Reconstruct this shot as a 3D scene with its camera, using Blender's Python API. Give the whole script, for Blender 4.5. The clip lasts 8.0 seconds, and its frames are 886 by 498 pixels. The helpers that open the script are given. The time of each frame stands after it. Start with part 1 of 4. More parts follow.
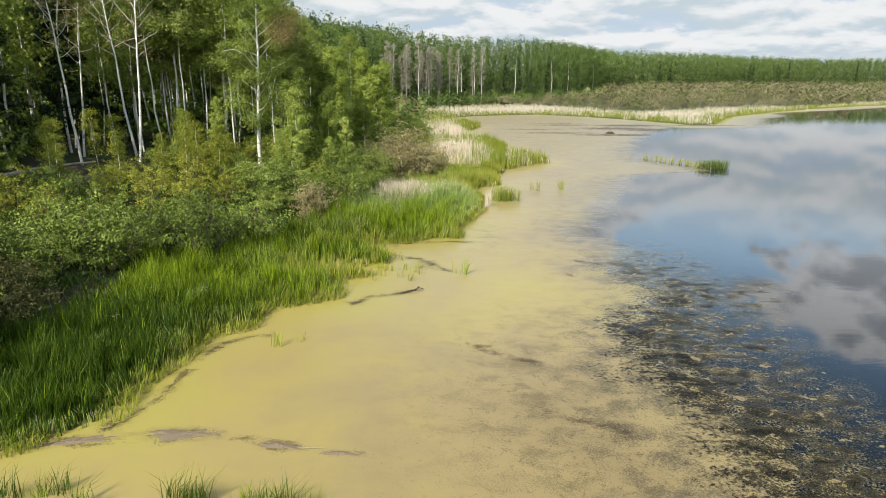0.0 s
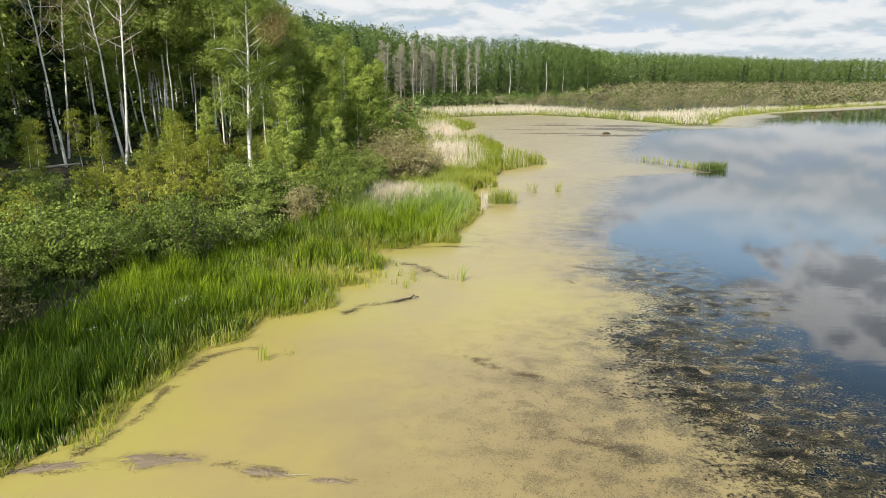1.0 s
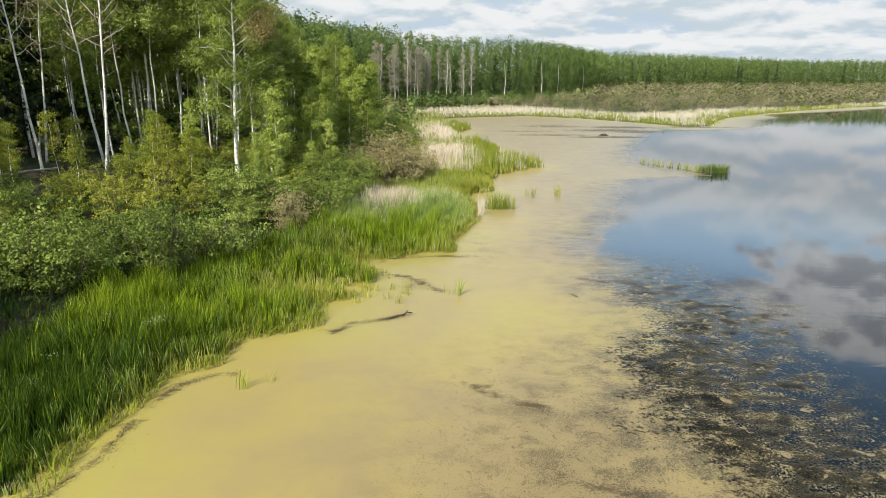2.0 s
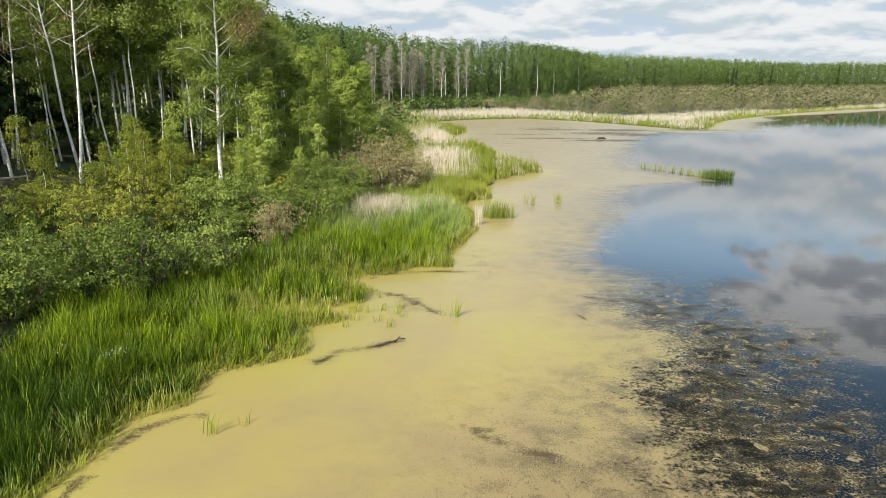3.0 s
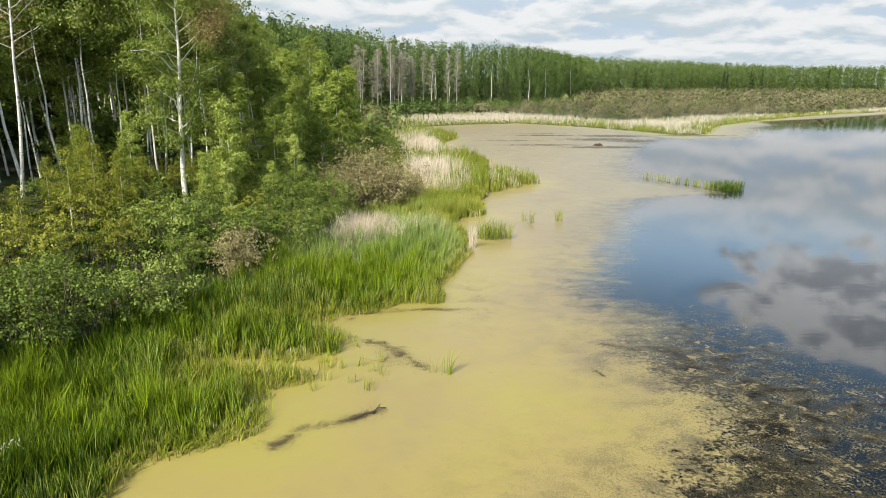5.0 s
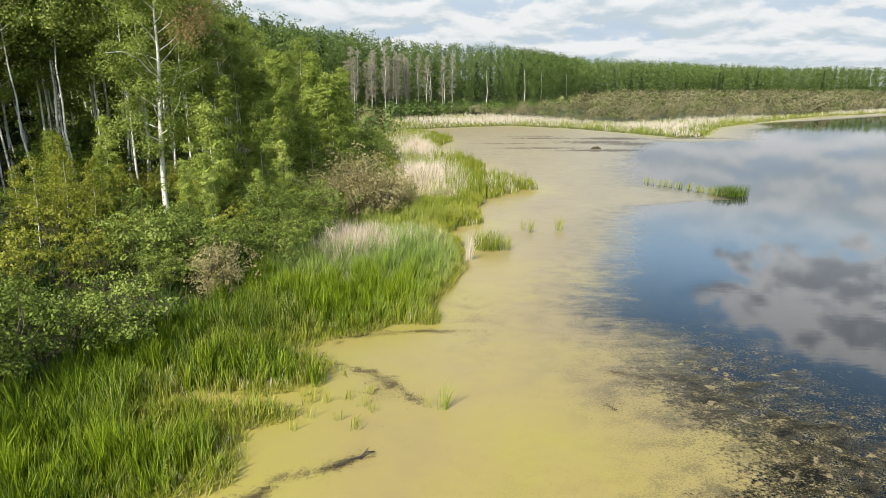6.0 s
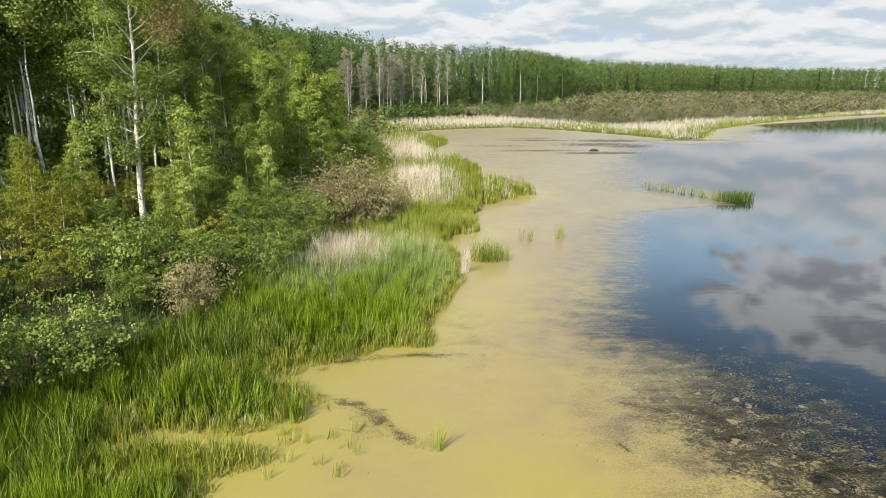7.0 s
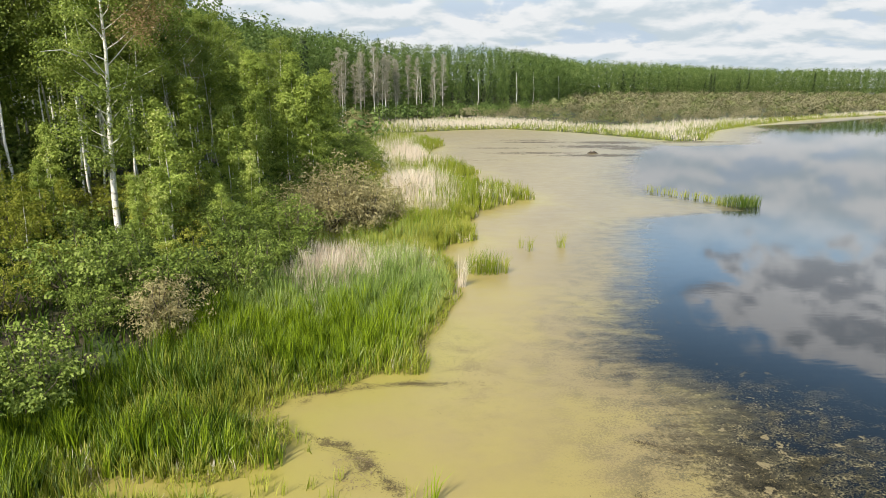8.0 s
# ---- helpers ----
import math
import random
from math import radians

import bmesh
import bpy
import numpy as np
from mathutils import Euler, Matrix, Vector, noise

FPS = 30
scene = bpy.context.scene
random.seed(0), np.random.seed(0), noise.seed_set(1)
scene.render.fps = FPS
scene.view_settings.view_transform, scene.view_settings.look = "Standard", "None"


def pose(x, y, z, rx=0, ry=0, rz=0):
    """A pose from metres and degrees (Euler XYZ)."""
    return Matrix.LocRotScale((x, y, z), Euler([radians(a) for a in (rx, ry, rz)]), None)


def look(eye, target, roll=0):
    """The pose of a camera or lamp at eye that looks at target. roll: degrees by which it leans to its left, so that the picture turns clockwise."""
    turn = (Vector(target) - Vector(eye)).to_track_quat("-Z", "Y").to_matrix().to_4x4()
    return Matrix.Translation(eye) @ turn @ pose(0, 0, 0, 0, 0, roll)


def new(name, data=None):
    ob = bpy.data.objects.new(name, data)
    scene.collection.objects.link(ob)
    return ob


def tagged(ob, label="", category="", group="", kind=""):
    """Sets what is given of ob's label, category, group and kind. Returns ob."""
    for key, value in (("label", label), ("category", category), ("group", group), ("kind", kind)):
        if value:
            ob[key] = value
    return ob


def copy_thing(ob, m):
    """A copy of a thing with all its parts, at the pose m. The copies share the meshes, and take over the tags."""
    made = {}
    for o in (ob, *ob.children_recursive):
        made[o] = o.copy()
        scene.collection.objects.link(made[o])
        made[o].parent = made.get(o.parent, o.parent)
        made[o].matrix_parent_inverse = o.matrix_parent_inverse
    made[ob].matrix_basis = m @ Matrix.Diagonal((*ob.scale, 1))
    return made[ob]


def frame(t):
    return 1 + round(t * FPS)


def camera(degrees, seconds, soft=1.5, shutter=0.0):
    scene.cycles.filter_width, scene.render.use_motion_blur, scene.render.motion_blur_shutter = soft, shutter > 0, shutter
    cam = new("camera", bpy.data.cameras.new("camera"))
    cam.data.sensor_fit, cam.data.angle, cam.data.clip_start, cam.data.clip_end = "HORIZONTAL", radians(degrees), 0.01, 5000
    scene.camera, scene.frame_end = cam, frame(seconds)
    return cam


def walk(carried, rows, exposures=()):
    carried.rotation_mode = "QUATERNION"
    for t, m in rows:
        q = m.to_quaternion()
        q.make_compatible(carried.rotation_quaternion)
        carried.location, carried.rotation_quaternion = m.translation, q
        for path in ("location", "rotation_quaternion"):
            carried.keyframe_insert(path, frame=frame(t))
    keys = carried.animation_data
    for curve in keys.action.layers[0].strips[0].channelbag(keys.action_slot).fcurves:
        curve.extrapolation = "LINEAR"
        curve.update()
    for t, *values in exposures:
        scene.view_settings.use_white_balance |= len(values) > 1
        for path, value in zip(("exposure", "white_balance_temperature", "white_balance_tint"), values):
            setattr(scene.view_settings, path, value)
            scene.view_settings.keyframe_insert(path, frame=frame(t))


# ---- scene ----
cam = camera(71.0, 8.0, soft=0.75)
# seconds, x, y, z, yaw to the left, pitch up, lean
PATH = [
    (0.0, 0.000, 0.000, 8.848, 0.000, -15.484, 0.103),
    (0.5, -0.030, 0.466, 8.830, -0.265, -15.508, 0.143),
    (1.0, -0.059, 1.090, 8.818, -0.523, -15.475, 0.172),
    (1.5, -0.081, 1.895, 8.808, -0.777, -15.462, 0.197),
    (3.0, -0.068, 5.150, 8.820, -1.511, -15.236, 0.211),
    (3.5, -0.029, 6.251, 8.851, -1.724, -15.141, 0.214),
    (4.0, 0.012, 7.365, 8.887, -1.922, -15.066, 0.221),
    (4.5, 0.055, 8.436, 8.928, -2.152, -15.017, 0.233),
    (6.0, 0.182, 11.373, 9.089, -2.803, -14.838, 0.183),
    (6.5, 0.267, 12.367, 9.111, -2.991, -14.788, 0.165),
    (7.0, 0.340, 13.364, 9.126, -3.216, -14.740, 0.153),
    (7.5, 0.409, 14.380, 9.137, -3.425, -14.713, 0.151),
    (8.0, 0.480, 15.418, 9.147, -3.617, -14.670, 0.160),
]


def aim(x, y, z, yaw, pitch, lean):
    a, b = radians(yaw), radians(pitch)
    ahead = Vector((-math.sin(a) * math.cos(b), math.cos(a) * math.cos(b), math.sin(b)))
    return look((x, y, z), Vector((x, y, z)) + ahead, lean)


walk(cam, [(t, aim(*row)) for t, *row in PATH])

# ---------------------------------------------------------------- light
world = bpy.data.worlds.new("sky")
scene.world = world
world.use_nodes = True
SUN_AZIMUTH, SUN_HEIGHT = radians(-146), radians(41)   # from +y, clockwise


def sky_nodes():
    nt = world.node_tree
    nt.nodes.clear()
    add, link = nt.nodes.new, nt.links.new

    def math_node(op, a, b=None, c=None, clamp=False):
        n = add("ShaderNodeMath")
        n.operation, n.use_clamp = op, clamp
        for i, v in enumerate((a, b, c)):
            if v is None:
                continue
            if isinstance(v, (int, float)):
                n.inputs[i].default_value = v
            else:
                link(v, n.inputs[i])
        return n.outputs[0]

    def smooth(v, lo, hi):
        n = add("ShaderNodeMapRange")
        n.interpolation_type = "SMOOTHSTEP"
        n.inputs[1].default_value, n.inputs[2].default_value = lo, hi
        link(v, n.inputs[0])
        return n.outputs[0]

    def mixed(f, a, b):
        n = add("ShaderNodeMix")
        n.data_type = "RGBA"
        for v, s in ((f, n.inputs[0]), (a, n.inputs[6]), (b, n.inputs[7])):
            if isinstance(v, (int, float)):
                s.default_value = v
            elif isinstance(v, tuple):
                s.default_value = (*v, 1)
            else:
                link(v, s)
        return n.outputs[2]

    sky = add("ShaderNodeTexSky")
    sky.sky_type, sky.sun_disc = "NISHITA", False
    sky.sun_elevation, sky.sun_rotation = SUN_HEIGHT, SUN_AZIMUTH
    sky.air_density, sky.dust_density, sky.ozone_density = 1.0, 0.6, 1.0
    coords = add("ShaderNodeTexCoord")
    sep = add("ShaderNodeSeparateXYZ")
    link(coords.outputs["Generated"], sep.inputs[0])
    up = math_node("MAXIMUM", sep.outputs[2], 0.0)
    # the clouds hang on a level sheet: its plan position for each direction
    depth = math_node("ADD", up, 0.25)
    px, py = math_node("DIVIDE", sep.outputs[0], depth), math_node("DIVIDE", sep.outputs[1], depth)
    place = add("ShaderNodeCombineXYZ")
    link(px, place.inputs[0])
    link(py, place.inputs[1])

    def cloud_noise(scale, detail, rough, shift, warp=0.0):
        at = add("ShaderNodeVectorMath")
        at.operation = "ADD"
        link(place.outputs[0], at.inputs[0])
        at.inputs[1].default_value = shift
        n = add("ShaderNodeTexNoise")
        n.inputs["Scale"].default_value, n.inputs["Detail"].default_value = scale, detail
        n.inputs["Roughness"].default_value, n.inputs["Distortion"].default_value = rough, warp
        link(at.outputs[0], n.inputs["Vector"])
        return n.outputs["Fac"]

    def bank(x, y, reach, amount):
        """A cloud bank (or with a negative amount a gap) round one place of the sheet."""
        far = add("ShaderNodeVectorMath")
        far.operation = "DISTANCE"
        link(place.outputs[0], far.inputs[0])
        far.inputs[1].default_value = (x, y, 0)
        n = add("ShaderNodeMapRange")
        n.interpolation_type = "SMOOTHSTEP"
        n.inputs[1].default_value, n.inputs[2].default_value = reach, 0.0
        n.inputs[3].default_value, n.inputs[4].default_value = 0.0, amount
        link(far.outputs["Value"], n.inputs[0])
        return n.outputs[0]

    SHIFT = (3.1, 7.4, 0.0)
    large = cloud_noise(0.8, 3, 0.5, SHIFT)
    body = cloud_noise(2.3, 7, 0.55, SHIFT, 0.2)
    puffs = cloud_noise(5.5, 6, 0.58, SHIFT, 0.3)
    below = cloud_noise(2.3, 7, 0.55, (SHIFT[0] + 0.03, SHIFT[1] + 0.10, 0.0), 0.2)
    puffs_below = cloud_noise(5.5, 6, 0.58, (SHIFT[0] + 0.015, SHIFT[1] + 0.05, 0.0), 0.3)
    cover = math_node("ADD", math_node("MULTIPLY", body, 0.62), math_node("MULTIPLY", large, 0.20))
    high = smooth(up, 0.06, 0.24)
    cover = math_node("ADD", cover, math_node("ADD", 0.09, math_node("MULTIPLY", math_node("MULTIPLY", math_node("SUBTRACT", puffs, 0.5), 0.30), high)))
    low = math_node("MULTIPLY", smooth(up, 0.20, 0.03), 0.13)     # the sheet closes towards the horizon
    cover = math_node("ADD", cover, low)
    for x, y, reach, amount in ((1.00, 1.36, 0.42, 0.12), (1.30, 1.33, 0.45, 0.10), (1.10, 1.75, 0.28, 0.07), (1.7, 2.2, 0.65, 0.08), (0.22, 1.33, 0.30, 0.10),
                                (0.85, 1.76, 0.42, -0.13), (1.22, 1.95, 0.40, -0.09), (0.60, 1.34, 0.36, -0.14), (0.83, 0.95, 0.38, -0.18), (1.28, 0.94, 0.42, -0.15), (0.64, 0.72, 0.50, -0.16)):
        cover = math_node("ADD", cover, bank(x, y, reach, amount))
    dense = math_node("MAXIMUM", smooth(cover, 0.495, 0.555), math_node("MULTIPLY", smooth(up, 0.44, 0.05), 0.46))
    relief = math_node("ADD", math_node("MULTIPLY", math_node("SUBTRACT", body, below), 1.5), math_node("MULTIPLY", math_node("MULTIPLY", math_node("SUBTRACT", puffs, puffs_below), 0.9), high))
    # overhead the clouds are seen from below: bright thin rims round a grey thick middle
    thick = smooth(math_node("ADD", math_node("ADD", cover, math_node("MULTIPLY", math_node("SUBTRACT", puffs, 0.5), 0.22)), relief), 0.50, 0.76)
    cloud = mixed(thick, (15.5, 15.5, 15.5), (7.2, 7.6, 8.2))
    # towards the horizon they stand in rows, white on top and grey-blue along the base
    turn = math_node("MULTIPLY", math_node("ARCTAN2", sep.outputs[0], sep.outputs[1]), 9.0)
    row = math_node("MULTIPLY", math_node("LOGARITHM", math_node("ADD", up, 0.05), 2.718), 3.6)

    def row_noise(shift, scale, detail):
        at = add("ShaderNodeCombineXYZ")
        link(turn, at.inputs[0])
        link(math_node("ADD", row, shift), at.inputs[1])
        n = add("ShaderNodeTexNoise")
        n.inputs["Scale"].default_value, n.inputs["Detail"].default_value = scale, detail
        n.inputs["Roughness"].default_value, n.inputs["Distortion"].default_value = 0.52, 0.25
        link(at.outputs[0], n.inputs["Vector"])
        return n.outputs["Fac"]

    heap, heap_above = row_noise(0.0, 1.0, 7), row_noise(0.30, 1.0, 7)
    base = smooth(math_node("SUBTRACT", heap_above, heap), -0.10, 0.12)
    rows = mixed(base, (7.7, 7.85, 7.95), (5.1, 5.9, 6.45))
    gaps = smooth(math_node("ADD", heap, math_node("MULTIPLY", up, -0.35)), 0.42, 0.34)
    rows = mixed(math_node("MULTIPLY", gaps, 0.75), rows, (4.8, 5.8, 7.0))
    brighter = add("ShaderNodeVectorMath")
    brighter.operation = "SCALE"
    link(rows, brighter.inputs[0])
    link(math_node("ADD", 1.0, math_node("MULTIPLY", smooth(up, 0.10, 0.20), 0.5)), brighter.inputs["Scale"])
    rows = brighter.outputs[0]
    haze = smooth(up, 0.035, 0.0)
    rows = mixed(math_node("MULTIPLY", haze, 0.6), rows, (7.9, 8.1, 8.3))
    clear = add("ShaderNodeVectorMath")
    clear.operation = "MULTIPLY"
    clear.inputs[1].default_value = (2.5, 2.9, 2.85)
    deep = add("ShaderNodeVectorMath")
    deep.operation = "SCALE"
    link(sky.outputs[0], deep.inputs[0])
    link(math_node("SUBTRACT", 1.12, math_node("MULTIPLY", smooth(up, 0.22, 0.54), 0.78)), deep.inputs["Scale"])
    link(deep.outputs[0], clear.inputs[0])
    colour = mixed(math_node("MULTIPLY", dense, 0.97), clear.outputs[0], cloud)
    colour = mixed(smooth(up, 0.15, 0.27), rows, colour)
    back = add("ShaderNodeBackground")
    back.inputs[1].default_value = 0.077
    link(colour, back.inputs[0])
    out = add("ShaderNodeOutputWorld")
    link(back.outputs[0], out.inputs[0])


sky_nodes()
sun = new("sun", bpy.data.lights.new("sun", "SUN"))
sun.data.energy, sun.data.angle, sun.data.color = 5.0, radians(0.6), (1.0, 0.925, 0.79)
sun.matrix_world = look((0, 0, 60), Vector((0, 0, 60)) - Vector((math.sin(SUN_AZIMUTH) * math.cos(SUN_HEIGHT), math.cos(SUN_AZIMUTH) * math.cos(SUN_HEIGHT), math.sin(SUN_HEIGHT))))
scene.view_settings.exposure = 0.53


# ---------------------------------------------------------------- materials
def material(name):
    m = bpy.data.materials.new(name)
    m.use_nodes = True
    nt = m.node_tree
    nt.nodes.clear()
    out = nt.nodes.new("ShaderNodeOutputMaterial")
    return m, nt, out


def node(nt, kind, **values):
    n = nt.nodes.new(kind)
    for key, v in values.items():
        s = n.inputs[key.replace("_", " ")]
        if isinstance(v, bpy.types.NodeSocket):
            nt.links.new(v, s)
        elif isinstance(v, tuple) and len(v) == 3 and s.type == "RGBA":
            s.default_value = (*v, 1)
        else:
            s.default_value = v
    return n


def ramp(nt, value, stops):
    n = nt.nodes.new("ShaderNodeValToRGB")
    nt.links.new(value, n.inputs[0])
    while len(n.color_ramp.elements) < len(stops):
        n.color_ramp.elements.new(0.5)
    for e, (p, c) in zip(n.color_ramp.elements, stops):
        e.position, e.color = p, (*c, 1) if isinstance(c, tuple) else (c, c, c, 1)
    return n.outputs[0]


def mix(nt, f, a, b):
    n = nt.nodes.new("ShaderNodeMix")
    n.data_type = "RGBA"
    for v, s in ((f, n.inputs[0]), (a, n.inputs[6]), (b, n.inputs[7])):
        if isinstance(v, bpy.types.NodeSocket):
            nt.links.new(v, s)
        elif isinstance(v, tuple):
            s.default_value = (*v, 1)
        else:
            s.default_value = v
    return n.outputs[2]


def calc(nt, op, a, b=0.0, clamp=False):
    n = nt.nodes.new("ShaderNodeMath")
    n.operation, n.use_clamp = op, clamp
    for s, v in zip(n.inputs, (a, b)):
        if isinstance(v, bpy.types.NodeSocket):
            nt.links.new(v, s)
        else:
            s.default_value = v
    return n.outputs[0]


def step(nt, v, lo, hi):
    n = nt.nodes.new("ShaderNodeMapRange")
    n.interpolation_type = "SMOOTHSTEP"
    nt.links.new(v, n.inputs[0])
    n.inputs[1].default_value, n.inputs[2].default_value = lo, hi
    return n.outputs[0]


def grain(nt, scale, detail=4, rough=0.55, stretch=None, warp=0.0, turn=0.0):
    c = nt.nodes.new("ShaderNodeNewGeometry").outputs["Position"]
    if stretch or turn:
        m = nt.nodes.new("ShaderNodeMapping")
        nt.links.new(c, m.inputs[0])
        m.inputs["Rotation"].default_value = (0, 0, turn)
        m.inputs["Scale"].default_value = stretch or (1, 1, 1)
        c = m.outputs[0]
    n = node(nt, "ShaderNodeTexNoise", Vector=c, Scale=scale, Detail=detail, Roughness=rough, Distortion=warp)
    return n.outputs["Fac"]


def bumped(nt, height, strength, distance):
    return node(nt, "ShaderNodeBump", Height=height, Strength=strength, Distance=distance).outputs[0]


def leafy(name, dark, light, third=None, through_light=0.34, gloss=0.55, patch=0.35, tint=(0.22, 0.30, 0.02), mottle=0.52):
    """Leaves or blades: each its own shade, wider patches of tone, light passing through."""
    m, nt, out = material(name)
    each = nt.nodes.new("ShaderNodeNewGeometry").outputs["Random Per Island"]
    thing = nt.nodes.new("ShaderNodeObjectInfo").outputs["Random"]
    stops = [(0.0, dark), (0.75, light)] + ([(1.0, third)] if third else [])
    wide = step(nt, grain(nt, patch, 3), 0.36, 0.64)
    v = calc(nt, "ADD", calc(nt, "MULTIPLY", each, mottle), calc(nt, "MULTIPLY", wide, 0.82 - mottle))
    v = calc(nt, "ADD", v, calc(nt, "MULTIPLY", thing, 0.28))
    col = ramp(nt, v, stops)
    a = node(nt, "ShaderNodeBsdfPrincipled", Base_Color=col, Roughness=gloss, Specular_IOR_Level=0.15)
    b = node(nt, "ShaderNodeBsdfTranslucent", Color=mix(nt, 0.5, col, tint))
    s = nt.nodes.new("ShaderNodeMixShader")
    s.inputs[0].default_value = through_light
    nt.links.new(a.outputs[0], s.inputs[1])
    nt.links.new(b.outputs[0], s.inputs[2])
    nt.links.new(s.outputs[0], out.inputs[0])
    return m


def aspen_bark():
    m, nt, out = material("aspen_bark")
    marks = step(nt, grain(nt, 3.0, 4, 0.6, (3, 3, 9)), 0.60, 0.68)
    scars = step(nt, grain(nt, 1.3, 3, 0.6, (2, 2, 5)), 0.58, 0.66)
    tone = ramp(nt, grain(nt, 0.8, 4), [(0.3, (0.60, 0.58, 0.52)), (0.7, (0.84, 0.82, 0.77))])
    col = mix(nt, calc(nt, "MULTIPLY", marks, 0.7), tone, (0.10, 0.09, 0.075))
    col = mix(nt, calc(nt, "MULTIPLY", scars, 0.75), col, (0.06, 0.05, 0.045))
    p = node(nt, "ShaderNodeBsdfPrincipled", Base_Color=col, Roughness=0.75, Normal=bumped(nt, marks, 0.4, 0.02))
    nt.links.new(p.outputs[0], out.inputs[0])
    return m


def plain_wood(name, a, b, scale=6.0):
    m, nt, out = material(name)
    g = grain(nt, scale, 6, 0.65, (3, 3, 0.6))
    col = ramp(nt, g, [(0.3, a), (0.7, b)])
    p = node(nt, "ShaderNodeBsdfPrincipled", Base_Color=col, Roughness=0.85, Normal=bumped(nt, g, 0.5, 0.02))
    nt.links.new(p.outputs[0], out.inputs[0])
    return m


def earth():
    m, nt, out = material("forest_floor")
    a, b = grain(nt, 0.5, 5), grain(nt, 9.0, 5, 0.7)
    litter = ramp(nt, b, [(0.3, (0.022, 0.018, 0.010)), (0.55, (0.055, 0.045, 0.022)), (0.75, (0.10, 0.085, 0.045))])
    green = ramp(nt, b, [(0.3, (0.015, 0.030, 0.007)), (0.7, (0.06, 0.10, 0.02))])
    col = mix(nt, step(nt, a, 0.42, 0.60), litter, green)
    p = node(nt, "ShaderNodeBsdfPrincipled", Base_Color=col, Roughness=0.95, Normal=bumped(nt, b, 0.8, 0.08))
    nt.links.new(p.outputs[0], out.inputs[0])
    return m


def lake():
    """Open water, and the duckweed that floats on it wherever the cover is closed; loose weed between the two."""
    m, nt, out = material("lake_water")
    attr = nt.nodes.new("ShaderNodeAttribute")
    attr.attribute_name = "cover"
    cover = attr.outputs["Fac"]
    attr2 = nt.nodes.new("ShaderNodeAttribute")
    attr2.attribute_name = "shoal"
    shoal = attr2.outputs["Fac"]
    big = grain(nt, 0.22, 4, 0.55, warp=0.6)
    mid = grain(nt, 1.1, 5, 0.6, (0.75, 1.3, 1), warp=0.8)
    fine = grain(nt, 7.0, 6, 0.72, (0.95, 1.05, 1), warp=0.25)
    tiny = grain(nt, 38.0, 3, 0.7)
    near_attr = nt.nodes.new("ShaderNodeAttribute")
    near_attr.attribute_name = "near"
    near = near_attr.outputs["Fac"]
    uneven = calc(nt, "ADD", 0.55, calc(nt, "MULTIPLY", near, 0.6))
    v = calc(nt, "ADD", cover, calc(nt, "MULTIPLY", calc(nt, "SUBTRACT", calc(nt, "ADD", big, mid), 1.0), uneven))
    v = calc(nt, "ADD", v, calc(nt, "MULTIPLY", calc(nt, "SUBTRACT", fine, 0.5), calc(nt, "ADD", 0.7, calc(nt, "MULTIPLY", near, 1.5))))
    streaks = grain(nt, 1.5, 5, 0.65, (0.45, 2.2, 1), warp=0.5, turn=0.25)
    v = calc(nt, "ADD", v, calc(nt, "MULTIPLY", calc(nt, "SUBTRACT", streaks, 0.5), calc(nt, "MULTIPLY", calc(nt, "SUBTRACT", 1.0, near), 0.9)))
    thin = calc(nt, "MULTIPLY", step(nt, v, -0.65, 0.55), 0.95)      # farther off the mat thins out to a film
    crisp = step(nt, v, -0.08, 0.30)
    closed = calc(nt, "ADD", calc(nt, "MULTIPLY", crisp, near), calc(nt, "MULTIPLY", thin, calc(nt, "SUBTRACT", 1.0, near)))
    # loose threads and rafts of weed on the dark water next to the mat
    strands = grain(nt, 16.0, 6, 0.74, (1.0, 1.0, 1), warp=0.5, turn=0.4)
    drift = grain(nt, 1.1, 5, 0.62, (0.85, 1.15, 1), warp=0.4, turn=0.3)
    w = calc(nt, "ADD", calc(nt, "MULTIPLY", calc(nt, "SUBTRACT", strands, 0.5), 3.4), calc(nt, "MULTIPLY", calc(nt, "SUBTRACT", drift, 0.5), 2.3))
    threads = step(nt, calc(nt, "ADD", w, calc(nt, "MULTIPLY", shoal, 0.62)), 0.26, 0.58)
    rafts = step(nt, calc(nt, "ADD", grain(nt, 2.4, 5, 0.6, warp=0.3), calc(nt, "MULTIPLY", shoal, 0.05)), 0.645, 0.68)
    loose = calc(nt, "MULTIPLY", calc(nt, "MAXIMUM", threads, rafts), step(nt, shoal, 0.03, 0.4))
    weed = calc(nt, "MAXIMUM", closed, calc(nt, "MULTIPLY", loose, 0.95))
    # colours of the mat: yellow green, tan, brown where old weed rots
    tone = calc(nt, "ADD", calc(nt, "MULTIPLY", big, 0.75), calc(nt, "MULTIPLY", mid, 0.25))
    attr3 = nt.nodes.new("ShaderNodeAttribute")
    attr3.attribute_name = "fresh"
    tone = calc(nt, "ADD", tone, calc(nt, "MULTIPLY", attr3.outputs["Fac"], 0.35))
    mat = ramp(nt, tone, [(0.05, (0.205, 0.158, 0.076)), (0.40, (0.262, 0.208, 0.094)), (0.58, (0.298, 0.244, 0.085)), (0.78, (0.302, 0.262, 0.070)), (1.0, (0.296, 0.268, 0.056))])
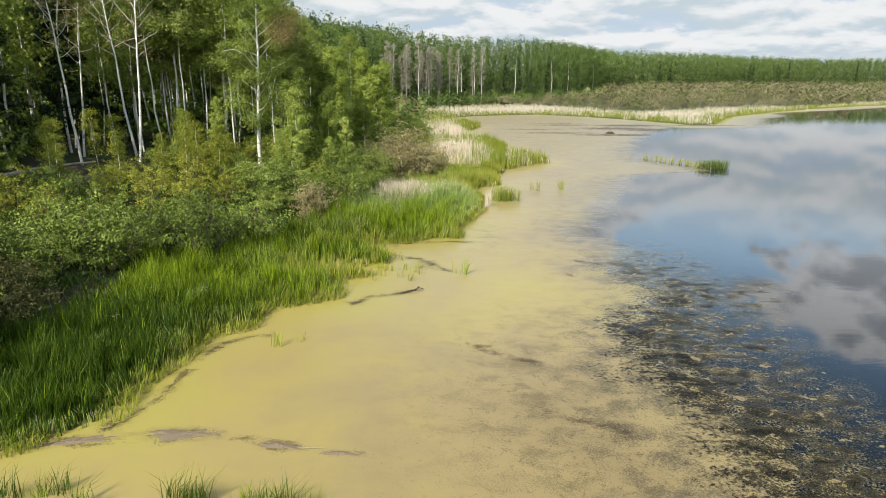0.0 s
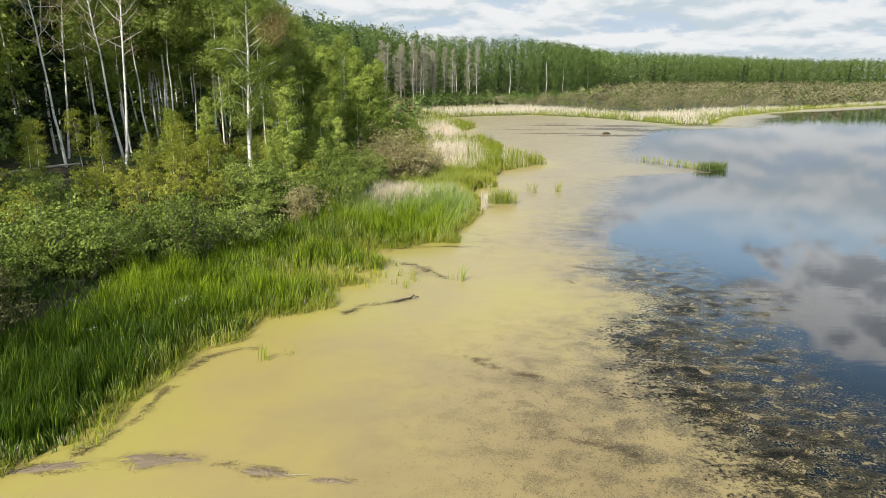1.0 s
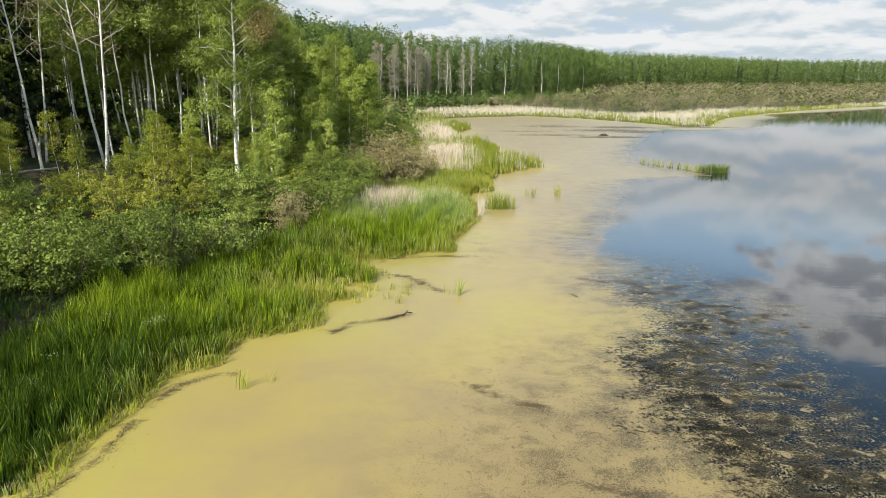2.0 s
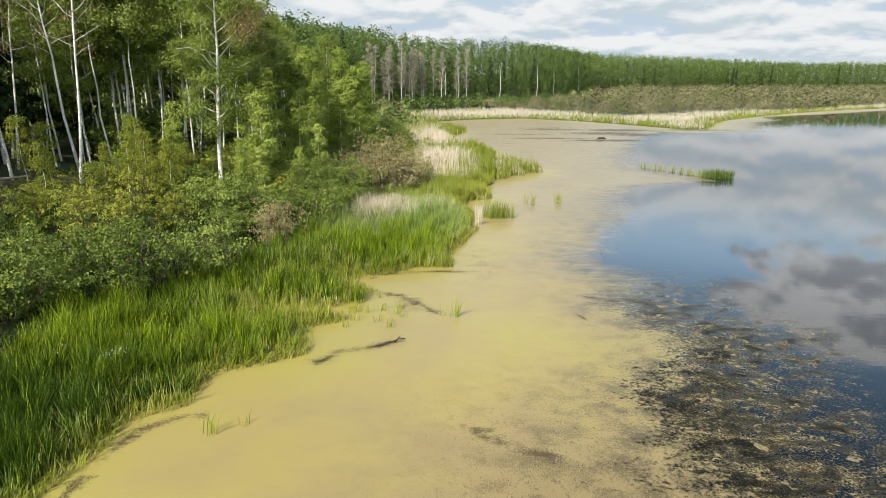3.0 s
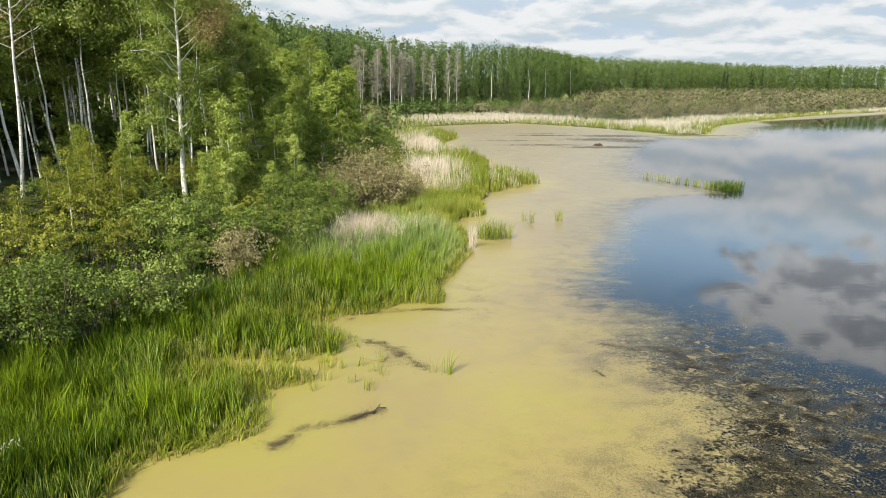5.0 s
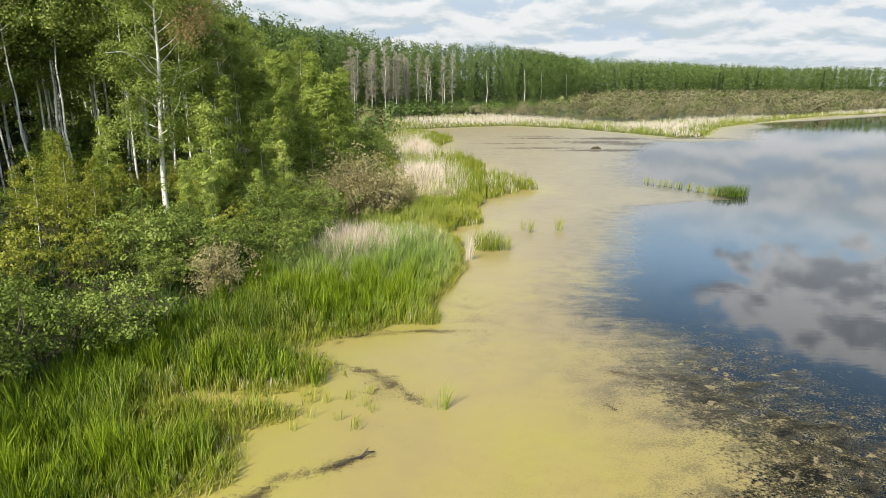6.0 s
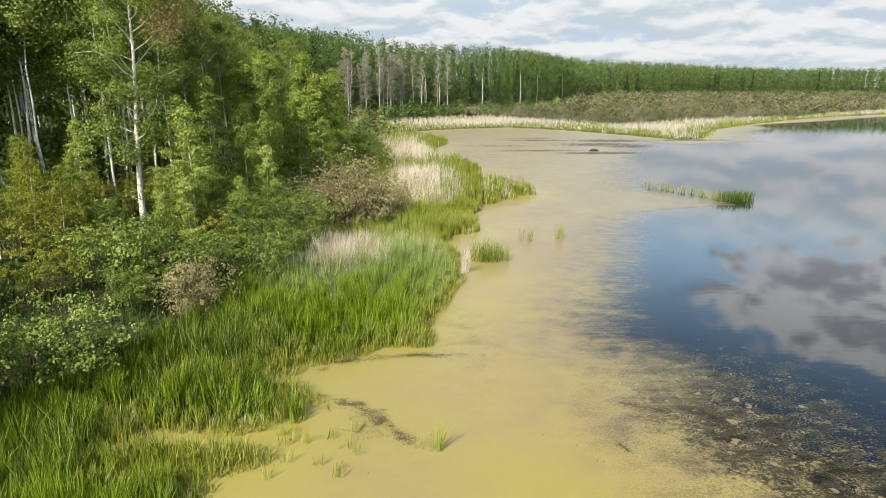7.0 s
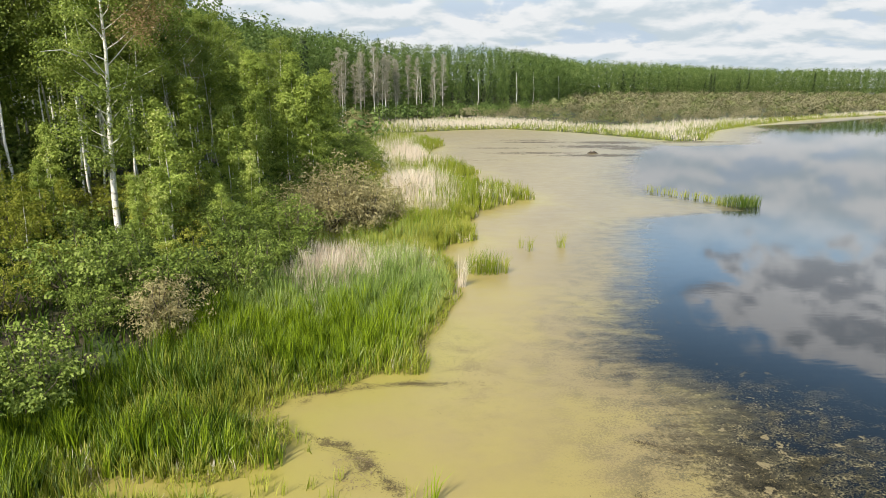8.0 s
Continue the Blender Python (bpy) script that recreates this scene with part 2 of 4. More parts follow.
    scratch = calc(nt, "ADD", grain(nt, 21.0, 6, 0.85, (1.3, 0.9, 1), warp=0.6, turn=0.5), calc(nt, "MULTIPLY", calc(nt, "SUBTRACT", drift, 0.5), 0.55))
    scratch = calc(nt, "MULTIPLY", step(nt, scratch, 0.52, 0.57), 0.85)
    line = calc(nt, "ABSOLUTE", calc(nt, "SUBTRACT", grain(nt, 2.2, 5, 0.62, (1.2, 0.85, 1), warp=0.3, turn=0.9), 0.5))
    line = calc(nt, "MULTIPLY", step(nt, line, 0.022, 0.006), step(nt, grain(nt, 3.1, 4, 0.7), 0.48, 0.58))
    scratch = calc(nt, "MAXIMUM", scratch, line)
    attr4 = nt.nodes.new("ShaderNodeAttribute")
    attr4.attribute_name = "worn"
    worn = calc(nt, "MULTIPLY", scratch, attr4.outputs["Fac"])
    mat = mix(nt, calc(nt, "MULTIPLY", worn, 0.9), mat, (0.100, 0.080, 0.046))
    mat = mix(nt, calc(nt, "MULTIPLY", step(nt, tiny, 0.45, 0.75), 0.16), mat, (0.16, 0.13, 0.05))
    attr5 = nt.nodes.new("ShaderNodeAttribute")
    attr5.attribute_name = "silt_and_reflection"
    silt_and_reflection = step(nt, calc(nt, "ADD", attr5.outputs["Fac"], calc(nt, "MULTIPLY", calc(nt, "SUBTRACT", calc(nt, "ADD", mid, calc(nt, "MULTIPLY", strands, 0.8)), 0.9), 2.0)), 0.45, 0.90)
    mat = mix(nt, calc(nt, "MULTIPLY", silt_and_reflection, 0.85), mat, ramp(nt, strands, [(0.35, (0.035, 0.027, 0.018)), (0.7, (0.125, 0.095, 0.06))]))
    rim = calc(nt, "MULTIPLY", step(nt, cover, 1.5, 0.1), step(nt, calc(nt, "ADD", strands, calc(nt, "MULTIPLY", calc(nt, "SUBTRACT", drift, 0.5), 0.6)), 0.46, 0.60))
    mat = mix(nt, calc(nt, "MULTIPLY", rim, 0.75), mat, (0.055, 0.050, 0.035))
    clotted = calc(nt, "ADD", strands, calc(nt, "MULTIPLY", calc(nt, "SUBTRACT", grain(nt, 1.9, 4, 0.6, (0.8, 1.2, 1), warp=0.4), 0.5), 0.55))
    shed = ramp(nt, clotted, [(0.47, (0.005, 0.006, 0.006)), (0.54, (0.020, 0.018, 0.011)), (0.58, (0.085, 0.070, 0.036)), (0.65, (0.270, 0.225, 0.115))])
    old = mix(nt, loose, mat, mix(nt, rafts, shed, ramp(nt, strands, [(0.35, (0.10, 0.08, 0.045)), (0.6, (0.28, 0.23, 0.13))])))
    mat = mix(nt, closed, old, mat)
    ripple = grain(nt, 2.2, 3, 0.5, (0.5, 1.6, 1))
    wet = node(nt, "ShaderNodeBsdfPrincipled", Base_Color=(0.008, 0.011, 0.013), Roughness=0.03, IOR=1.333, Normal=bumped(nt, ripple, 0.05, 0.02))
    rough = ramp(nt, mid, [(0.3, 0.28), (0.7, 0.36)])
    dry = node(nt, "ShaderNodeBsdfPrincipled", Base_Color=mat, Roughness=rough, IOR=1.333, Specular_IOR_Level=calc(nt, "SUBTRACT", 0.5, calc(nt, "MULTIPLY", calc(nt, "MAXIMUM", calc(nt, "MAXIMUM", calc(nt, "SUBTRACT", loose, closed), calc(nt, "MULTIPLY", worn, 0.8)), silt_and_reflection), 0.48)), Normal=bumped(nt, fine, 0.03, 0.01))
    s = nt.nodes.new("ShaderNodeMixShader")
    nt.links.new(weed, s.inputs[0])
    nt.links.new(wet.outputs[0], s.inputs[1])
    nt.links.new(dry.outputs[0], s.inputs[2])
    nt.links.new(s.outputs[0], out.inputs[0])
    return m


BARK = aspen_bark()
GREY_WOOD = plain_wood("weathered_wood", (0.16, 0.145, 0.12), (0.46, 0.42, 0.36))
DARK_WOOD = plain_wood("dark_wet_wood", (0.018, 0.014, 0.010), (0.075, 0.058, 0.042))
TWIGS = plain_wood("twig_bark", (0.07, 0.055, 0.04), (0.17, 0.14, 0.10))
EARTH = earth()
LAKE = lake()
LEAF_ASPEN = leafy("aspen_leaf", (0.027, 0.054, 0.010), (0.255, 0.325, 0.062), (0.50, 0.54, 0.17), 0.34)
LEAF_FAR = leafy("far_leaf", (0.018, 0.042, 0.012), (0.118, 0.178, 0.046), (0.21, 0.27, 0.085), 0.24, patch=0.40, mottle=0.14)
LEAF_YOUNG = leafy("young_aspen_leaf", (0.045, 0.085, 0.015), (0.345, 0.430, 0.080), (0.56, 0.60, 0.20), 0.36)
LEAF_WILLOW = leafy("willow_leaf", (0.016, 0.034, 0.008), (0.195, 0.262, 0.048), (0.30, 0.36, 0.095), 0.22, patch=0.6, mottle=0.50)
LEAF_YELLOW = leafy("yellowing_leaf", (0.095, 0.120, 0.014), (0.310, 0.325, 0.046), (0.42, 0.41, 0.10))
LEAF_BRUSH = leafy("far_brush_leaf", (0.085, 0.080, 0.044), (0.235, 0.215, 0.122), (0.31, 0.28, 0.17), 0.22, patch=0.14, mottle=0.15)
LEAF_DULL = leafy("dull_brush_leaf", (0.060, 0.074, 0.028), (0.185, 0.198, 0.080), (0.25, 0.26, 0.12), 0.22, patch=0.14, mottle=0.15)
LEAF_DRY = leafy("dry_shrub_leaf", (0.110, 0.104, 0.050), (0.400, 0.355, 0.175), (0.52, 0.46, 0.25), 0.40, tint=(0.40, 0.33, 0.13))
LEAF_DARK = leafy("grey_green_leaf", (0.028, 0.034, 0.013), (0.100, 0.098, 0.036), (0.19, 0.17, 0.08), 0.2)
LEAF_BROWN = leafy("withered_leaf", (0.16, 0.11, 0.05), (0.36, 0.26, 0.12), (0.46, 0.36, 0.19), 0.3, tint=(0.4, 0.28, 0.1))
LEAF_SPRUCE = leafy("spruce_needle", (0.010, 0.022, 0.009), (0.034, 0.056, 0.020), (0.07, 0.09, 0.04), 0.1)
REED_GREEN = leafy("reed_green", (0.022, 0.052, 0.004), (0.270, 0.370, 0.016), (0.50, 0.55, 0.08), 0.26, patch=0.45, mottle=0.62)
REED_BLUE = leafy("reed_blue_green", (0.105, 0.170, 0.048), (0.310, 0.410, 0.115), (0.52, 0.57, 0.24), 0.36)
REED_LIGHT = leafy("reed_yellow_green", (0.13, 0.170, 0.018), (0.34, 0.365, 0.050), (0.50, 0.46, 0.13), 0.34)
REED_DEAD = leafy("reed_dead", (0.48, 0.40, 0.30), (0.80, 0.72, 0.59), (0.86, 0.81, 0.71), 0.38, tint=(0.8, 0.71, 0.56))
REED_DEEP = leafy("reed_deep_green", (0.010, 0.028, 0.004), (0.052, 0.100, 0.007), (0.19, 0.25, 0.030), 0.20, patch=0.6, mottle=0.62)


# ---------------------------------------------------------------- mesh tools
def mesh_of(name, verts, quads=None, tris=None, mat=None, smooth=False):
    """A mesh from arrays of corners, four-sided and three-sided faces."""
    me = bpy.data.meshes.new(name)
    quads = np.zeros((0, 4), int) if quads is None else np.asarray(quads)
    tris = np.zeros((0, 3), int) if tris is None else np.asarray(tris)
    me.vertices.add(len(verts))
    me.vertices.foreach_set("co", np.asarray(verts, np.float32).ravel())
    me.loops.add(quads.size + tris.size)
    me.loops.foreach_set("vertex_index", np.concatenate([quads.ravel(), tris.ravel()]).astype(np.int32))
    me.polygons.add(len(quads) + len(tris))
    starts = np.concatenate([np.arange(len(quads)) * 4, quads.size + np.arange(len(tris)) * 3])
    me.polygons.foreach_set("loop_start", starts.astype(np.int32))
    me.polygons.foreach_set("use_smooth", np.full(len(starts), smooth))
    me.update(calc_edges=True)
    if mat:
        me.materials.append(mat)
    return me


def part(name, me, parent=None, label=""):
    ob = new(name, me)
    ob.parent = parent
    return tagged(ob, label)


def leaves(rng, centres, size, long=1.5, flat=0.35, facing=None):
    """A small folded leaf at each centre, turned at random but rather facing the sky, or the way that facing gives: corners and faces."""
    n = len(centres)
    c = rng.normal(size=(n, 3))
    if facing is None:
        c[:, 2] = np.abs(c[:, 2]) + flat
    else:
        c = 0.55 * c + facing / (np.linalg.norm(facing, axis=1, keepdims=True) + 1e-6) + np.array([0, 0, flat])
    c /= np.linalg.norm(c, axis=1, keepdims=True)
    a = np.cross(c, rng.normal(size=(n, 3)))
    a /= np.linalg.norm(a, axis=1, keepdims=True) + 1e-9
    b = np.cross(c, a)
    s = (size * rng.uniform(0.65, 1.35, n))[:, None]
    tip, base = centres + a * s * long * 0.5, centres - a * s * long * 0.5
    left, right = centres + b * s * 0.5 + c * s * 0.12, centres - b * s * 0.5 + c * s * 0.12
    v = np.stack([base, right, tip, left], 1).reshape(-1, 3)
    return v, np.arange(4 * n).reshape(n, 4)


def tube(points, radii, sides=6):
    """A tapered tube along points."""
    p, r = np.asarray(points, float), np.asarray(radii, float)
    d = np.gradient(p, axis=0)
    d /= np.linalg.norm(d, axis=1, keepdims=True) + 1e-9
    ref = np.where(np.abs(d[:, 2:3]) > 0.9, [[1.0, 0, 0]], [[0, 0, 1.0]])
    u = np.cross(d, ref)
    u /= np.linalg.norm(u, axis=1, keepdims=True) + 1e-9
    w = np.cross(d, u)
    a = np.arange(sides) * 2 * np.pi / sides
    v = (p[:, None] + r[:, None, None] * (np.cos(a)[None, :, None] * u[:, None] + np.sin(a)[None, :, None] * w[:, None])).reshape(-1, 3)
    i, j = np.meshgrid(np.arange(len(p) - 1), np.arange(sides), indexing="ij")
    k = (j + 1) % sides
    q = np.stack([i * sides + j, i * sides + k, (i + 1) * sides + k, (i + 1) * sides + j], -1).reshape(-1, 4)
    return v, q


def joined(pieces):
    """Corners and faces of many pieces as one."""
    vs, qs, n = [], [], 0
    for v, q in pieces:
        vs.append(v)
        qs.append(q + n)
        n += len(v)
    return np.concatenate(vs), np.concatenate(qs)


def blades(rng, base, height, width, bend=0.35, wind=(0.25, 0.1)):
    """Grass-like blades that stand on base points: corners, four-sided and three-sided faces."""
    n = len(base)
    h = np.broadcast_to(height, (n,)) * rng.uniform(0.7, 1.15, n)
    az = rng.uniform(0, 2 * np.pi, n)
    wind = np.broadcast_to(wind, (n, 2))
    out = np.stack([np.cos(az), np.sin(az), 0 * az], 1) * (bend * rng.uniform(0.2, 1.0, n))[:, None] + np.concatenate([wind, np.zeros((n, 1))], 1) * rng.uniform(0, 1, (n, 1))
    face = az + np.pi / 2 + rng.normal(0, 0.6, n)
    side = np.stack([np.cos(face), np.sin(face), 0 * face], 1) * (width * rng.uniform(0.6, 1.4, n) * 0.5)[:, None]
    up = np.stack([0 * h, 0 * h, h], 1)
    mid = base + up * 0.55 + out * (h * 0.30)[:, None]
    tip = base + up * (1 - 0.30 * (out ** 2).sum(1))[:, None] + out * h[:, None]
    v = np.stack([base - side, base + side, mid + side * 0.8, mid - side * 0.8, tip], 1).reshape(-1, 3)
    k = np.arange(n)[:, None] * 5
    return v, k + np.array([0, 1, 2, 3]), k + np.array([3, 2, 4])


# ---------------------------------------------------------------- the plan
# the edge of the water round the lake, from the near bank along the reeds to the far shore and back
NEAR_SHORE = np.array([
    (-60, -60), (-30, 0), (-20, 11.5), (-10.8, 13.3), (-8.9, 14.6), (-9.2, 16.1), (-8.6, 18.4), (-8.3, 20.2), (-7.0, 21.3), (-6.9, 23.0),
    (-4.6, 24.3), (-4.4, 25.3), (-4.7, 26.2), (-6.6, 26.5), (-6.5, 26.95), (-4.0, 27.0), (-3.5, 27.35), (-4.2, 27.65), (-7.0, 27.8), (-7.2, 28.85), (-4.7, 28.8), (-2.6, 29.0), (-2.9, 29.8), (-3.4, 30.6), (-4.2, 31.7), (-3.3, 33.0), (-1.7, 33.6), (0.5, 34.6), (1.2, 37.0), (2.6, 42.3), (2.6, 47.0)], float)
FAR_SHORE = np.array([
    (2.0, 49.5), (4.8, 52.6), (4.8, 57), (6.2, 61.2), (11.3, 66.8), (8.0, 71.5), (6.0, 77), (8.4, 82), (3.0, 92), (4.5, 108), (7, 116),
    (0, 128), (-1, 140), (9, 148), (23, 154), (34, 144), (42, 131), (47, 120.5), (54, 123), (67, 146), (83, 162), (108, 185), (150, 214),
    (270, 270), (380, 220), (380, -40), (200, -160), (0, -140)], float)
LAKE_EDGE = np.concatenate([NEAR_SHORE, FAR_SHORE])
# where the reeds end and the bushes begin, as x along y
REED_BACK = np.array([(-24, 4), (-18, 11), (-14.0, 16.2), (-13.0, 18), (-13.3, 21.4), (-12.9, 24), (-11.4, 26.4), (-10.1, 28.4), (-9.6, 30.2), (-8.9, 31.4), (-7.9, 33), (-7.0, 34.8),
                      (-6.4, 36.4), (-5.4, 40.4), (-4.4, 44), (-4.2, 47), (-3.4, 51), (-2.4, 56), (-1.4, 66), (-1.5, 80), (-4, 95), (-6, 115), (-14, 140)], float)


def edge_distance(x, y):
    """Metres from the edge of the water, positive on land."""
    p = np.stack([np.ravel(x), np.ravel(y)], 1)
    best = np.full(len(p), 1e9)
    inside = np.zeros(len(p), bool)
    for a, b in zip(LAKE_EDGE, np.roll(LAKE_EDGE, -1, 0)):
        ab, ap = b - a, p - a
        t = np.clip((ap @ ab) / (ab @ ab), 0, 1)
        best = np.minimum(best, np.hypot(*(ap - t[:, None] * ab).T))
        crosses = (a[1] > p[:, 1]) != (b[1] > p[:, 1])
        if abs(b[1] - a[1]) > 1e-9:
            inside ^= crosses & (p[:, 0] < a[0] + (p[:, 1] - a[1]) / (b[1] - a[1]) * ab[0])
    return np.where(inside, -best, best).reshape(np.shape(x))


def waves(x, y, k, seed):
    """Smooth uneven numbers about 0, for outlines and relief."""
    r = np.random.default_rng(seed)
    s = 0
    for i in range(5):
        a, f, q = r.uniform(0, 6.28), k * r.uniform(0.6, 1.8), r.uniform(0, 6.28)
        s = s + np.sin(f * (x * np.cos(a) + y * np.sin(a)) + q)
    return s / 3.2


def beyond_reeds(x, y):
    """Metres inland from the back of the reeds, below 0 within them."""
    d = edge_distance(x, y)
    near = np.interp(y, REED_BACK[:, 1], REED_BACK[:, 0]) - x
    far = d - np.interp(x, [0, 26, 46, 150], [37, 31, 15, 9]) + np.interp(x, [30, 60], [8, 4]) * waves(x, y, 0.05, 3)
    w = np.clip((y - 105) / 25, 0, 1) * np.clip((x + 60) / 40, 0, 1)
    w = np.where(x > 40, 1, w)
    return near * (1 - w) + far * w


def wood_front(x):
    """Metres behind the far reeds at which the wood begins."""
    return np.interp(x, [-30, 0, 22, 45, 100, 200, 400], [1, 3, 12, 54, 130, 144, 114])


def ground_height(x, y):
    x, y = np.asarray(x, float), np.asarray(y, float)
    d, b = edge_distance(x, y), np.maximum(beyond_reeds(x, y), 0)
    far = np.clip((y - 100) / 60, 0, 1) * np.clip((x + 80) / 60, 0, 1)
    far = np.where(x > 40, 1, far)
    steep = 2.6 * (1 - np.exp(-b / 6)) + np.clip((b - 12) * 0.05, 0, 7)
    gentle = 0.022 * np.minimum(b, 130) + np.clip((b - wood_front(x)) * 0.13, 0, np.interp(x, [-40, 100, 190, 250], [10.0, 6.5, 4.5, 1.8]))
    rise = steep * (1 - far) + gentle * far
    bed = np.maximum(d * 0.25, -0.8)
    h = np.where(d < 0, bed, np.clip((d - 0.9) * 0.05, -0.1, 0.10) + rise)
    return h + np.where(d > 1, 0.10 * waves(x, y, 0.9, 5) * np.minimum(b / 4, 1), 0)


def spread(rng, n, x0, x1, y0, y1, keep):
    """Places at random in a stretch of the plan where keep holds."""
    x, y = rng.uniform(x0, x1, n), rng.uniform(y0, y1, n)
    k = keep(x, y)
    return x[k], y[k]


def apart(x, y, gap):
    """Of places at random, those that keep a gap to the ones before."""
    kept, cells = [], {}
    for i in range(len(x)):
        cx, cy = int(x[i] // gap), int(y[i] // gap)
        near = [j for a in (-1, 0, 1) for b in (-1, 0, 1) for j in cells.get((cx + a, cy + b), ())]
        if all((x[i] - x[j]) ** 2 + (y[i] - y[j]) ** 2 > gap * gap for j in near):
            kept.append(i)
            cells.setdefault((cx, cy), []).append(i)
    return x[kept], y[kept]


def steps_out(start, stop, first, grow):
    v, s = [start], first
    while v[-1] < stop:
        v.append(v[-1] + s)
        s *= grow
    return v


def sheet(name, xs, ys, height, mat):
    gx, gy = np.meshgrid(xs, ys)
    z = height(gx, gy)
    nx, ny = len(xs), len(ys)
    i, j = np.meshgrid(np.arange(ny - 1), np.arange(nx - 1), indexing="ij")
    q = np.stack([i * nx + j, i * nx + j + 1, (i + 1) * nx + j + 1, (i + 1) * nx + j], -1).reshape(-1, 4)
    v = np.stack([gx, gy, z], -1).reshape(-1, 3)
    return new(name, mesh_of(name, v, q, mat=mat, smooth=True)), v


# ---------------------------------------------------------------- ground and water
xs = np.array([-x for x in steps_out(30, 3000, 1.2, 1.12)][::-1] + list(np.arange(-29, 40, 0.9)) + steps_out(40, 3000, 1.2, 1.08))
ys = np.array([-y for y in steps_out(10, 3000, 3, 1.25)][::-1] + list(np.arange(-9, 75, 0.9)) + steps_out(75, 4000, 1.2, 1.045))
ground, _ = sheet("ground", xs, ys, ground_height, EARTH)
tagged(ground, "dark leaf litter and moss rising from the shore", "ground", kind="structure")

# how far the floating mat reaches out from the reeds, as x along y
MAT_REACH = np.array([(7.6, -60), (7.4, 8), (6.8, 12.6), (6.7, 15), (6.4, 18), (6.7, 21), (7.5, 22.8), (9.1, 24), (9.1, 26.5), (8.2, 28), (8.4, 30), (9.0, 31.2), (8.7, 32.6), (7.8, 35), (8.8, 39), (10.2, 41), (10.9, 43.4), (13.0, 47.8),
                      (14.4, 52.6), (17, 58), (25, 60.5), (25, 63), (21, 68), (23, 78), (26, 86), (34, 104), (42, 116), (42, 122), (40, 136), (36, 156)], float)


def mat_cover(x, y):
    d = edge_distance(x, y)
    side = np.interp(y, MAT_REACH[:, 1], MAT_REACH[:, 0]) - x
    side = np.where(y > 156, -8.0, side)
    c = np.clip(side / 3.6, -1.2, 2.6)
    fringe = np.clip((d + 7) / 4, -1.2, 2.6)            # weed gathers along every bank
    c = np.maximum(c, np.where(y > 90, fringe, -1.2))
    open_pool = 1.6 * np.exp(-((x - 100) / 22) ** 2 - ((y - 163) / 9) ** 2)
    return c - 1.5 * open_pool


xs = np.array([-x for x in steps_out(30, 90, 2, 1.3)][::-1] + list(np.arange(-29, -12, 1.0)) + list(np.arange(-12, 16, 0.28)) + list(np.arange(16, 60, 0.8)) + steps_out(60, 400, 1.0, 1.06))
ys = np.array([-y for y in steps_out(10, 170, 3, 1.25)][::-1] + list(np.arange(-9, 8, 1.0)) + list(np.arange(8, 40, 0.28)) + list(np.arange(40, 130, 0.8)) + steps_out(130, 300, 1.0, 1.04))
water, wv = sheet("water", xs, ys, lambda x, y: 0 * x, LAKE)
tagged(water, "still pond water with a yellow green duckweed mat", "water", kind="structure")
wx, wy = wv[:, 0], wv[:, 1]
side = np.interp(wy, MAT_REACH[:, 1], MAT_REACH[:, 0]) - wx
lake_values = {
    "cover": mat_cover(wx, wy),
    "shoal": np.clip(1.12 + side / 6.5, 0, 1) * np.clip((36 - wy) / 10, 0.15, 1) * (wy < 75),
    "fresh": 0.75 * np.clip(1 + edge_distance(wx, wy) / 4.5, 0, 1) + 0.6 * np.exp(-((wx - 2.5) / 4.5) ** 2 - ((wy - 24) / 3.5) ** 2) - 0.5 * np.clip((wy - 30) / 25, 0, 1) - 0.75 * np.exp(-((wx - 4) / 5) ** 2 - ((wy - 14.5) / 6) ** 2),
    "near": np.clip((33 - wy) / 9, 0, 1),
    "worn": np.clip(1.1 * np.exp(-((wx - 3.4) / 3.8) ** 2 - ((wy - 15.5) / 6.5) ** 2) + 0.7 * np.exp(-((wx - 2.5) / 1.2) ** 2 - ((wy - 35) / 3.5) ** 2), 0, 1),
}
DRIFT_LINES = (((-8.9, 14.2), (-8.5, 14.7), (-8.0, 16.1), (-8.0, 17.9), (-7.6, 19.6), (-7.0, 20.1), (-6.1, 20.6)), ((-3.6, 23.6), (-3.0, 24.5), (-1.9, 24.8), (-0.9, 25.4)),
               ((-1.2, 30.2), (-0.3, 28.9), (0.3, 27.9)), ((-2.7, 32.2), (-2.3, 32.9), (-1.3, 33.2), (0.1, 33.4), (2.6, 33.4)), ((-2.3, 30.6), (-1.3, 30.0), (-0.5, 29.0)),
               ((6.5, 29.8), (6.9, 29.6), (7.8, 29.1)), ((0.9, 19.7), (1.8, 18.9), (2.7, 18.4), (3.2, 17.6)), ((2.8, 15.2), (3.9, 14.7), (4.7, 14.4), (4.9, 13.3)))
silt_and_reflection = 0 * wx
for line in DRIFT_LINES:
    for a, b in zip(np.array(line[:-1]), np.array(line[1:])):
        t = np.clip(((wx - a[0]) * (b - a)[0] + (wy - a[1]) * (b - a)[1]) / ((b - a) @ (b - a)), 0, 1)
        silt_and_reflection = np.maximum(silt_and_reflection, 0.66 * np.exp(-(((wx - a[0] - t * (b - a)[0]) ** 2 + (wy - a[1] - t * (b - a)[1]) ** 2) / 0.34 ** 2)))
